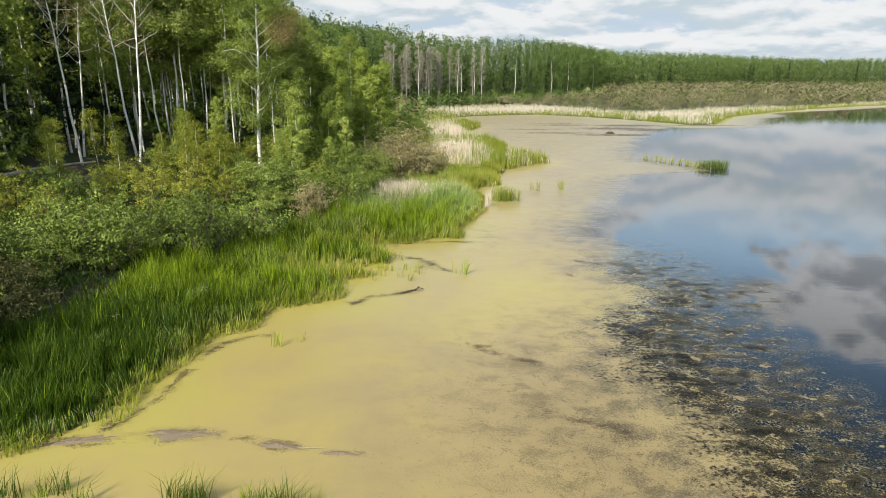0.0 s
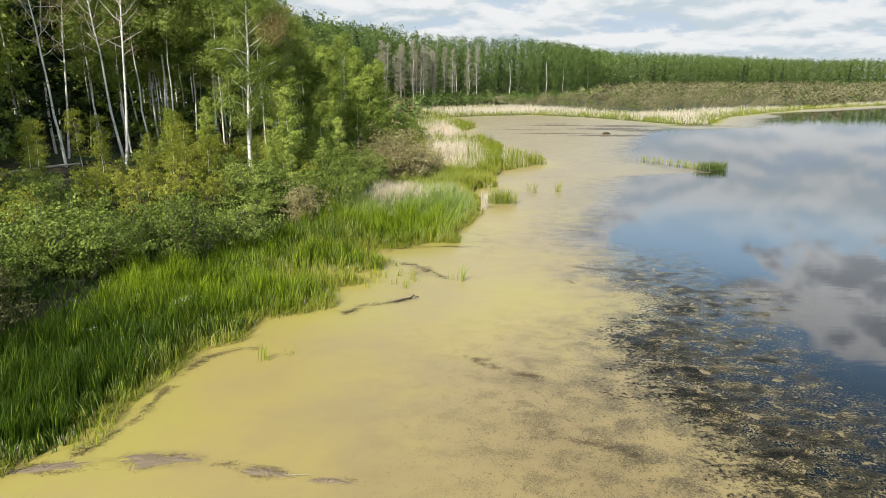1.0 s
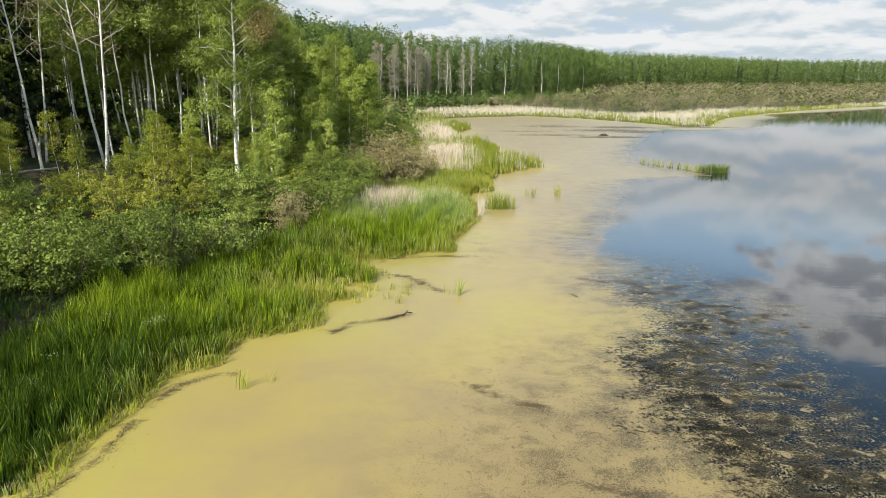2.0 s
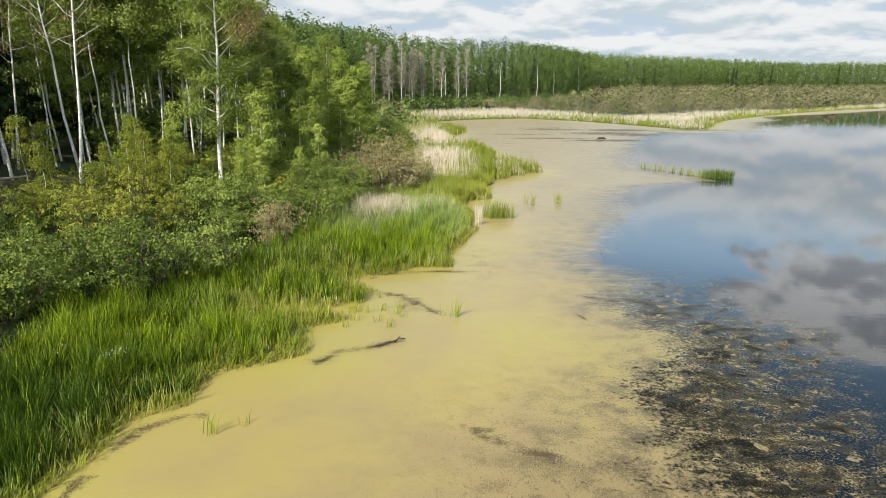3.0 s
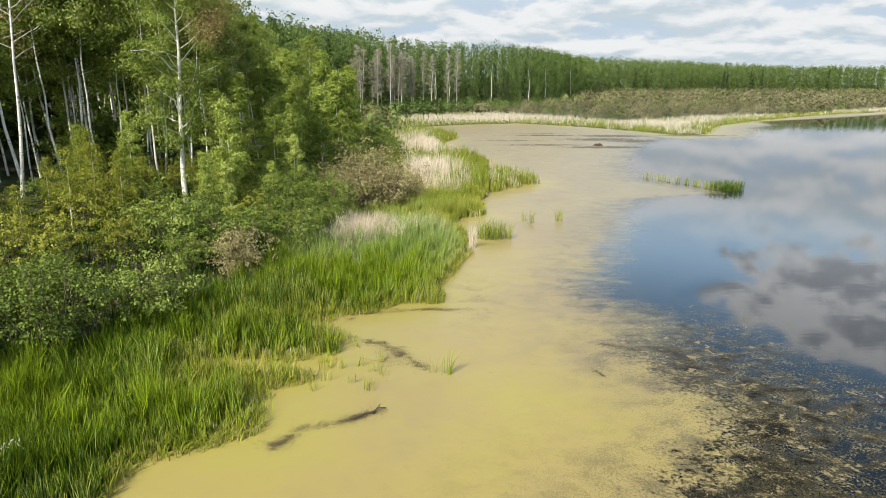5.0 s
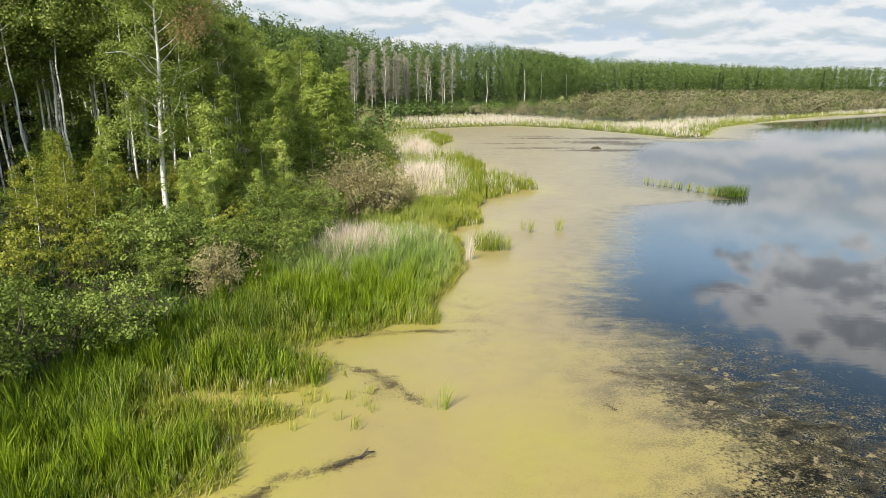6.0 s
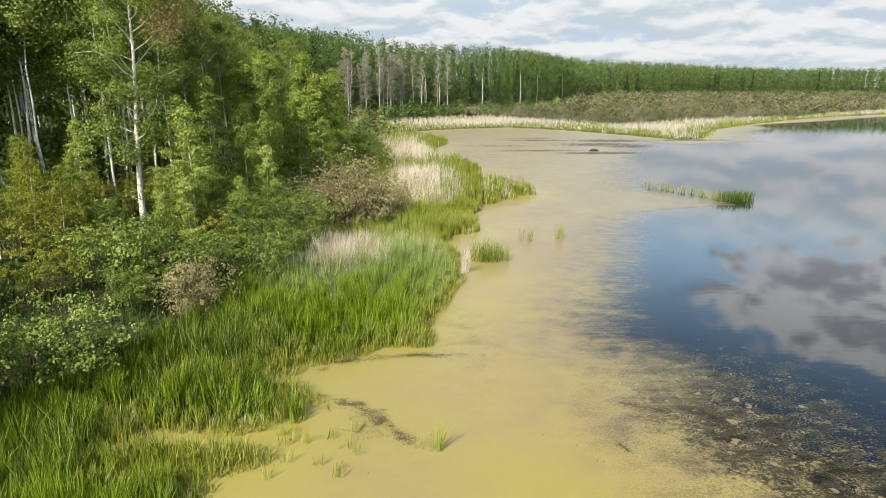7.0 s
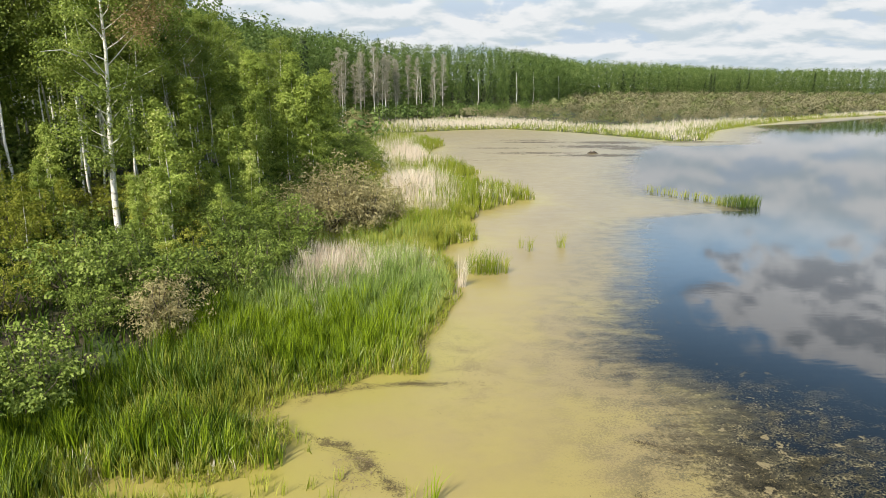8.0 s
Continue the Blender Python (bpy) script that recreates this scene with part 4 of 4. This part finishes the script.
# the darkest reed green puts the shade between the bushes into the colour
tagged(new("bank_grass", mesh_of("bank_grass", v, q, t, REED_DEEP)), "rough grass under the bushes, coloured dark for the shaded hollows", "grass", kind="stuff")

# the thicket between wood and reeds
THICKET = "bushes of the thicket"
WILLOW = Kind([bush("willow_bush", bush_parts(120 + i, 1.5, 2.3, 5200, 0.060, 18, loose=0.085), LEAF_WILLOW, "dense green willow bush behind the reeds", THICKET) for i in range(4)])
YELLOW = Kind([bush("yellowing_bush", bush_parts(130 + i, 1.2, 2.5, 3200, 0.064, 14, open_up=1), LEAF_YELLOW, "bush with yellowing green leaves", THICKET) for i in range(3)])


def thicket_keep(x, y):
    b = beyond_reeds(x, y)
    lane = ((np.abs(x + 13.0) < 1.3) & (y > 41.5) & (y < 46.5)) | ((np.abs(x + 22.6) < 3.2) & (y > 38.5) & (y < 43.5))
    own = ~lane & (np.hypot(x + 7.6, y - 35.6) > 2.2) & (np.hypot(x + 8.2, y - 33.4) > 2.0) & (np.hypot(x + 14.2, y - 19.6) > 3.0) & (np.hypot(x + 3.4, y - 52.8) > 3.0) & (np.hypot(x + 12.8, y - 27.7) > 0.8)
    return (b > 0.7) & (b < np.where(y < 55, 15, 5)) & (y < 105) & (x > -34) & own


x, y = spread(rng, 3200, -36, -1, 14, 105, thicket_keep)
x, y = apart(x, y, 1.62)
for i in range(len(x)):
    b = float(beyond_reeds(x[i], y[i]))
    far_back = b > 5.6
    s = rng.uniform(0.62, 1.32) * (0.85 if far_back else 1.0)
    if rng.uniform() < (0.72 if far_back else 0.06):
        YELLOW.put(i, x[i], y[i], rng.uniform(0, 6.28), s * 0.95)
    else:
        WILLOW.put(i, x[i], y[i], rng.uniform(0, 6.28), s)

DRY = Kind([bush("dry_bush", bush_parts(150 + i, 1.0, 1.7, 5200, 0.036, 26, 1.0, 2.6, 0.15), LEAF_DRY, "brownish bush with dry leaves at the reeds", "dry bushes") for i in range(2)] + [bush("dry_bush", bush_parts(153, 0.85, 2.1, 5200, 0.036, 26, 0.6, 2.6, 0.13), LEAF_DRY, "rounded tan bush with dry leaves behind the reeds", "dry bushes")])
for i, (x0, y0, s) in enumerate(((-7.75, 35.9, 1.25), (-4.0, 51.6, 2.1), (-2.2, 52.6, 2.0), (-3.2, 54.4, 2.3), (-5.4, 50.6, 1.7), (-0.9, 54.6, 1.6), (-5.6, 124, 2.4), (-8.0, 126, 2.6))):
    DRY.put(2 if i == 0 else i % 2, x0, y0, 2.0 * i, s)
GREY = Kind([bush("grey_green_bush", bush_parts(160, 1.6, 2.2, 6500, 0.062, 20), LEAF_DARK, "dark grey-green bush overhanging the reeds", "dark bushes")])
for i, (x0, y0, s) in enumerate(((-14.6, 19.2, 0.95), (-16.0, 20.4, 1.0), (-15.6, 17.4, 1.0))):
    GREY.put(0, x0, y0, 1.1 * i, s)


# ---------------------------------------------------------------- far woods
def far_tree(seed, height, radius, n, leaf, cone):
    """A slim rounded crown of leaf clumps, denser towards the top."""
    rng = np.random.default_rng(seed)
    clumps = 34
    u = (np.arange(clumps) + rng.uniform(0, 1, clumps)) / clumps
    a = np.arange(clumps) * 2.4 + rng.normal(0, 0.4, clumps)
    full = (1 - u) ** 0.85 if cone else np.sqrt(np.clip(1 - (1.72 * u - 0.80) ** 2, 0.0, 1)) * np.clip(0.55 + 0.9 * u, 0, 1)
    r = radius * full * rng.uniform(0.35, 0.95, clumps)
    at = np.stack([r * np.cos(a), r * np.sin(a), height * (0.08 + 0.88 * u)], 1)
    hub = np.repeat(at, n // clumps, 0)
    off = np.clip(rng.normal(0, 1, hub.shape), -1.5, 1.5) * np.array([0.25, 0.25, 0.32]) * radius * (0.55 if cone else 1.0)
    out = np.stack([hub[:, 0], hub[:, 1], 0.12 * (hub[:, 2] - 0.55 * height)], 1) / radius + 0.8 * off / radius
    return leaves(rng, hub + off, leaf, 1.2, 0.15, out)


def planted(name, shapes, x, y, scale, mat, label, category, seed, vary=(0.82, 1.15)):
    """Many far plants as one mass."""
    rng = np.random.default_rng(seed)
    z, size = ground_height(x, y), np.broadcast_to(scale, x.shape)
    pieces = []
    for i in range(len(x)):
        v, q = shapes[i % len(shapes)]
        a, s = rng.uniform(0, 6.283), size[i] * rng.uniform(*vary)
        c, d = np.cos(a) * s, np.sin(a) * s
        pieces.append((np.stack([v[:, 0] * c - v[:, 1] * d + x[i], v[:, 0] * d + v[:, 1] * c + y[i], v[:, 2] * s + z[i]], 1), q))
    return tagged(new(name, mesh_of(name, *joined(pieces), mat=mat)), label, category, kind="stuff")


def far_wood_keep(x, y):
    b = beyond_reeds(x, y)
    back = wood_front(x)
    return (b > back) & (b < back + np.interp(x, [0, 60], [60, 46])) & ((y > 112) | (x > 40)) & (y > 60 + 0.2 * np.abs(x))


x, y = spread(rng, 60000, -70, 480, 95, 640, far_wood_keep)
x, y = apart(x, y, 2.5)
n = len(x)
mixed_in = rng.uniform(0, 1, n)
FRONT_SHAPES = [far_tree(300 + i, 16.2 + 0.4 * (i % 4), 1.6, 850, 0.27, False) for i in range(7)]
BACK_SHAPES = [far_tree(310 + i, 16.2 + 0.4 * (i % 4), 1.75, 306, 0.40, False) for i in range(6)]
LEAF_SHAPES = [far_tree(315 + i, 15.8 + 0.4 * (i % 4), 2.0, 204, 0.52, False) for i in range(6)]
CONE_SHAPES = [far_tree(320 + i, 15, 1.7, 170, 0.5, True) for i in range(3)]
k, near, ahead = mixed_in < 0.9, x < 70, beyond_reeds(x, y) < wood_front(x) + 12
tall = np.interp(x, [-35, 0, 30, 60], [1.24, 1.0, 0.97, 1.0])
for m, shapes, label, seed in ((near & ahead, FRONT_SHAPES, "slim leafy aspens at the front of the far wood", 1), (near & ~ahead, BACK_SHAPES, "mixed wood rising behind the far shore", 7), (~near, LEAF_SHAPES, "distant mixed wood along the far shore", 5)):
    planted("far_woods", shapes, x[k & m], y[k & m], tall[k & m], LEAF_FAR, label, "woods", seed, (0.95, 1.05))
planted("far_spruces", CONE_SHAPES, x[~k], y[~k], 1.0, LEAF_SPRUCE, "distant dark spruces among the aspens", "woods", 2, (0.85, 1.08))
stems = []
for i in range(n):
    if x[i] < 60 and rng.uniform() < 0.16 and beyond_reeds(x[i], y[i]) < wood_front(x[i]) + 9:
        h = float(ground_height(x[i], y[i]))
        stems.append(tube([(x[i], y[i] - 2.0, h), (x[i] + 0.3, y[i] - 2.0, h + 6), (x[i], y[i] - 1.2, h + 12)], [0.10, 0.08, 0.03], 4))
tagged(new("far_trunks", mesh_of("far_trunks", *joined(stems), mat=BARK)), "pale trunks showing in the distant wood", "woods", kind="stuff")

# dead pale trees at the edge of the far wood
LEAF_PALE = leafy("dead_twig", (0.18, 0.165, 0.115), (0.36, 0.335, 0.25), (0.47, 0.44, 0.35), 0.2, tint=(0.3, 0.26, 0.18))
DEAD = Kind([tree("dead_aspen", tree_parts(400 + i, 17, 0.125, 0.34, 1.5, 30, 34, 0.10, 0.40, bare=0.05, lean=0.03), BARK if i % 2 else GREY_WOOD, LEAF_PALE, "nearly bare dead aspen with pale trunk and twigs", group="dead aspens on the far shore") for i in range(4)])
for i in range(22):
    x0 = float(np.interp(i, [0, 6, 17, 21], [-17, -9, -1, 12]) + rng.normal(0, 0.9))
    DEAD.put(i, x0, 188.5 + (1.1 if x0 < 5 else 0.95) * x0 + rng.uniform(-2.5, 1.5), rng.uniform(0, 6.28), rng.uniform(0.82, 1.12))


def brush_shape(seed, n, leaf):
    """A rounded willow shrub of several domes."""
    rng = np.random.default_rng(seed)
    domes = np.stack([rng.uniform(-1.1, 1.1, 5), rng.uniform(-1.1, 1.1, 5), rng.uniform(0.3, 1.1, 5)], 1)
    d = rng.normal(size=(n, 3))
    d /= np.linalg.norm(d, axis=1, keepdims=True)
    d[:, 2] = np.abs(d[:, 2])
    return leaves(rng, domes[rng.integers(5, size=n)] + d * rng.uniform(0.6, 1, (n, 1)) * np.array([1.4, 1.4, 1.7]), leaf, 1.4, 0.2, d)


def brush_keep(x, y):
    b = beyond_reeds(x, y)
    back = wood_front(x)
    return (b > -1) & (b < back + np.interp(x, [20, 90], [1, 12])) & ((y > 112) | (x > 40))


x, y = spread(rng, 14000, -40, 480, 100, 520, brush_keep)
x, y = apart(x, y, 3.3)
u = rng.uniform(0, 1, len(x))
SHAPES = [brush_shape(500 + i, 260, 0.22) for i in range(5)]
COARSE = [brush_shape(510 + i, 110, 0.37) for i in range(5)]
wx2, wy2 = spread(rng, 6000, -60, 70, 105, 260, lambda a, b: (np.abs(beyond_reeds(a, b) - wood_front(a)) < 7) & (b > 108))
wx2, wy2 = apart(wx2, wy2, 3.2)
planted("far_brush", SHAPES, wx2, wy2, np.interp(wx2, [0, 30], [2.0, 1.35]), LEAF_FAR, "leafy bushes along the foot of the far wood", "brush", 6)
close = (x < 110) & (beyond_reeds(x, y) < 40)
for k, shapes in ((close, SHAPES), (~close, COARSE)):
    for m, mat, label, seed in ((u < 0.66, LEAF_BRUSH, "grey-brown willow brush behind the far reeds", 3), (u >= 0.66, LEAF_DULL, "dull green willow brush behind the far reeds", 4)):
        planted("far_brush", shapes, x[k & m], y[k & m], 1.15, mat, label, "brush", seed, (0.5, 1.5))


# ---------------------------------------------------------------- on the water and in the thicket
MUD = plain_wood("dark_mud", (0.115, 0.090, 0.060), (0.230, 0.182, 0.120), 9.0)
ROT = leafy("rotting_straw", (0.030, 0.022, 0.014), (0.085, 0.065, 0.042), (0.17, 0.13, 0.09), 0.1)
STRAW = leafy("sunken_straw", (0.13, 0.095, 0.060), (0.24, 0.18, 0.12), (0.34, 0.27, 0.18), 0.1)


def chips(rng, x, y, size, rise=0.03):
    """Flat scraps of stalk and leaf that lie on the water."""
    n = len(x)
    v, q = leaves(rng, np.stack([0 * x, 0 * x, 0 * x], 1), size, 3.0)
    v[:, 2] *= 0.12
    at = np.repeat(np.stack([x, y, rng.uniform(0.008, rise, n)], 1), 4, 0)
    v = v + at
    v[:, 2] = np.maximum(v[:, 2], 0.004)
    return v, q


def drift_line(points, width, per_metre, size, mat, label, seed):
    """Dark scraps gathered along a line on the mat, denser in places."""
    rng = np.random.default_rng(seed)
    p = np.array(points, float)
    run = np.concatenate([[0], np.cumsum(np.hypot(*np.diff(p, axis=0).T))])
    n = int(run[-1] * per_metre * 1.5)
    d = rng.uniform(0, run[-1], n)
    d = d[rng.uniform(0, 1, n) < np.clip(0.30 + 0.6 * np.sin(d * 2.3 + seed) + 0.5 * np.sin(d * 5.9) + 0.3 * np.sin(d * 13.1), 0.05, 1)]
    swell = 0.5 + 1.6 * np.abs(np.sin(d * 1.7 + seed)) * np.abs(rng.normal(0, 1, len(d)))
    x = np.interp(d, run, p[:, 0]) + rng.normal(0, 1, len(d)) * width * swell
    y = np.interp(d, run, p[:, 1]) + rng.normal(0, 1, len(d)) * width * swell
    return tagged(new("drift_debris", mesh_of("drift_debris", *chips(rng, x, y, size), mat=mat)), label, "debris", kind="stuff")


DRIFT = "dark rotting stalks drifted along the reeds"
drift_line([(-8.9, 14.2), (-8.5, 14.7), (-8.0, 16.1), (-8.0, 16.9), (-8.0, 17.9), (-7.6, 19.6), (-7.0, 20.1), (-6.1, 20.6)], 0.09, 330, 0.016, ROT, DRIFT, 1)
drift_line([(-3.6, 23.6), (-3.0, 24.5), (-1.9, 24.8), (-0.9, 25.4)], 0.11, 900, 0.016, ROT, DRIFT, 2)
drift_line([(-1.2, 30.2), (-0.3, 28.9), (0.3, 27.9)], 0.10, 300, 0.016, ROT, DRIFT, 3)
drift_line([(-2.7, 32.2), (-2.3, 32.9), (-1.3, 33.2), (0.1, 33.4), (1.4, 33.4), (2.6, 33.4)], 0.07, 240, 0.016, ROT, DRIFT, 4)
drift_line([(-2.3, 30.6), (-1.3, 30.0), (-0.5, 29.0)], 0.10, 200, 0.016, ROT, DRIFT, 5)
drift_line([(6.5, 29.8), (6.9, 29.6), (7.8, 29.1)], 0.06, 260, 0.016, ROT, DRIFT, 6)
drift_line([(5.8, 27.6), (6.0, 27.2)], 0.05, 240, 0.016, ROT, DRIFT, 7)
drift_line([(0.9, 19.7), (1.8, 18.9), (2.7, 18.4), (3.2, 17.6)], 0.16, 170, 0.016, ROT, DRIFT, 8)
drift_line([(2.8, 15.2), (3.9, 14.7), (4.7, 14.4), (4.9, 13.3)], 0.30, 330, 0.016, ROT, DRIFT, 9)
drift_line([(-4.6, 24.0), (-3.7, 23.7)], 0.08, 160, 0.02, ROT, DRIFT, 10)


def scraps(x0, x1, y0, y1, n, size, mat, label, seed):
    rng = np.random.default_rng(seed)
    x, y = rng.uniform(x0, x1, n), rng.uniform(y0, y1, n)
    k = waves(x, y, 1.6, seed) > 0.1
    return tagged(new("weed_scraps", mesh_of("weed_scraps", *chips(rng, x[k], y[k], size), mat=mat)), label, "debris", kind="stuff")


scraps(-2, 7, 11, 22, 700, 0.02, ROT, "small dark scraps scattered on the duckweed", 31)
scraps(-2.7, -0.4, 28.1, 29.5, 900, 0.022, STRAW, "sunken brown straw showing through the mat", 32)
scraps(-1, 9, 24, 40, 220, 0.022, ROT, "small dark scraps scattered on the duckweed", 34)


def mud_bank(x, y, rx, ry, turn, seed):
    """A low bank of mud and rotten stalks that just breaks the surface."""
    rng = np.random.default_rng(seed)
    rings, sides = 7, 30
    v = [(0, 0, 0.035)]
    for i in range(1, rings + 1):
        for j in range(sides):
            a, k = j / sides * 6.2832, i / rings
            r = k * (1 + 0.25 * math.sin(3 * a + seed) + 0.20 * math.sin(7 * a + 2 * seed) + 0.15 * math.sin(12 * a + 5 * seed))
            v.append((rx * r * math.cos(a), ry * r * math.sin(a), 0.035 * (1 - k ** 2) - 0.016 * k + rng.normal(0, 0.010)))
    tris = [(0, 1 + j, 1 + (j + 1) % sides) for j in range(sides)]
    quads = [(1 + i * sides + j, 1 + (i + 1) * sides + j, 1 + (i + 1) * sides + (j + 1) % sides, 1 + i * sides + (j + 1) % sides) for i in range(rings - 1) for j in range(sides)]
    ob = tagged(new("mud_bank", mesh_of("mud_bank", v, quads, tris, MUD, True)), "low brown mud bank with rotten stalks in duckweed", "mud bank")
    ob.matrix_basis = pose(x, y, 0, 0, 0, turn)
    n = int(3200 * rx * ry)
    a, r = rng.uniform(0, 6.283, n), np.sqrt(rng.uniform(0, 1, n)) * 1.35
    c, q = chips(rng, rx * r * np.cos(a), ry * r * np.sin(a), 0.012)
    c[:, 2] += np.repeat(np.maximum(0.03 * (1 - r ** 2), 0), 4)
    part("stalk_litter", mesh_of("stalk_litter", c, q, mat=STRAW), ob, "broken brown stalks")
    return ob


for i, (x0, y0, rx, ry, turn) in enumerate(((-6.75, 14.08, 0.95, 0.30, 0), (-4.05, 13.58, 0.62, 0.17, -12), (-2.5, 13.25, 0.5, 0.10, -5), (-9.3, 13.75, 1.1, 0.16, 14))):
    mud_bank(x0, y0, rx, ry, turn, i + 1)


def stick(name, points, radius, mat, label, category="branch"):
    return tagged(new(name, mesh_of(name, *tube(points, np.linspace(radius, radius * 0.4, len(points)), 7), mat=mat, smooth=True)), label, category)


stick("floating_branch", [(-1.7, 24.9, 0.0), (-1.45, 25.12, 0.03), (-1.2, 25.18, 0.06), (-1.05, 25.32, 0.10), (-0.85, 25.42, 0.04)], 0.035, DARK_WOOD, "black waterlogged branch floating among stalks")
stick("floating_branch", [(-1.2, 25.15, 0.0), (-1.1, 25.3, 0.10), (-1.02, 25.38, 0.17)], 0.025, DARK_WOOD, "black waterlogged branch floating among stalks")
stick("floating_stalk", [(-3.6, 13.45, 0.05), (-3.2, 13.4, 0.06), (-2.95, 13.42, 0.05)], 0.008, GREY_WOOD, "pale dry stalk lying on the mud", "stalk")

h = float(ground_height(-13.7, 28.8))
dead = tagged(new("dead_branch"), "broken pale dead branch among the bushes", "branch")
dead.location = (-13.3, 28.2, h - 0.1)
dead.scale = (0.8, 0.8, 0.8)
BRANCH = plain_wood("dead_branch_wood", (0.09, 0.070, 0.050), (0.30, 0.245, 0.185))
part("limb", mesh_of("limb", *tube([(0.1, -0.1, 0.2), (-0.1, 0, 0.9), (-0.35, 0.1, 1.5), (-0.75, 0.15, 1.85)], [0.06, 0.055, 0.05, 0.03], 7), mat=BRANCH, smooth=True), dead)
part("limb", mesh_of("limb", *tube([(-0.6, 0.1, 1.8), (-0.1, -0.1, 1.55), (0.35, -0.3, 1.3)], [0.055, 0.05, 0.02], 7), mat=BRANCH, smooth=True), dead)
part("limb", mesh_of("limb", *tube([(0.0, 0, 0.5), (0.35, -0.15, 0.35), (0.7, -0.35, 0.15)], [0.05, 0.04, 0.02], 6), mat=BRANCH, smooth=True), dead)
h = float(ground_height(-24.5, 40.0))
stick("fallen_log", [(-26.4, 36.6, h + 0.15), (-25.4, 38.6, h + 0.3), (-24.4, 40.4, h + 0.35), (-23.6, 42.2, h + 0.3)], 0.14, GREY_WOOD, "grey fallen aspen log at the wood's edge", "log")

# a dark stub in the far shallows, its pale top standing for a bird
stub = tagged(new("stump"), "dark stump in the shallows, its pale top standing for a bird", "stump")
stub.location = (27.2, 102.6, 0)
part("foot", mesh_of("foot", *tube([(-0.75, 0, -0.05), (-0.3, 0, 0.12), (0.25, 0.05, 0.14), (0.8, 0, -0.05)], [0.1, 0.2, 0.2, 0.08], 8), mat=DARK_WOOD, smooth=True), stub)
part("top", mesh_of("top", *tube([(-0.12, 0, 0.15), (-0.1, 0, 0.32), (-0.05, 0, 0.50), (-0.04, 0, 0.56)], [0.12, 0.13, 0.10, 0.02], 8), mat=GREY_WOOD, smooth=True), stub, "pale top standing for a bird")

# white umbels among the reeds
WHITE = leafy("white_umbel", (0.40, 0.41, 0.33), (0.55, 0.55, 0.46), (0.65, 0.65, 0.58), 0.2)
rng = np.random.default_rng(91)
for x0, y0, n in ((-9.3, 21.9, 45), (-9.0, 22.2, 25), (-11.0, 19.4, 18), (-10.9, 22.4, 14)):
    c = rng.normal(0, 1, (n, 3)) * np.array([0.12, 0.12, 0.06]) + np.array([0, 0, 1.05])
    root = tagged(new("white_umbel"), "white-flowered umbel above green reeds", "wildflower")
    root.location = (x0, y0, float(ground_height(x0, y0)))
    part("flower", mesh_of("flower", *leaves(rng, c, 0.035, 1.1), mat=WHITE), root)
    part("stem", mesh_of("stem", *tube([(0, 0, 0), (0.02, 0, 0.6), (0, 0, 1.12)], [0.01, 0.009, 0.006], 5), mat=REED_GREEN), root)
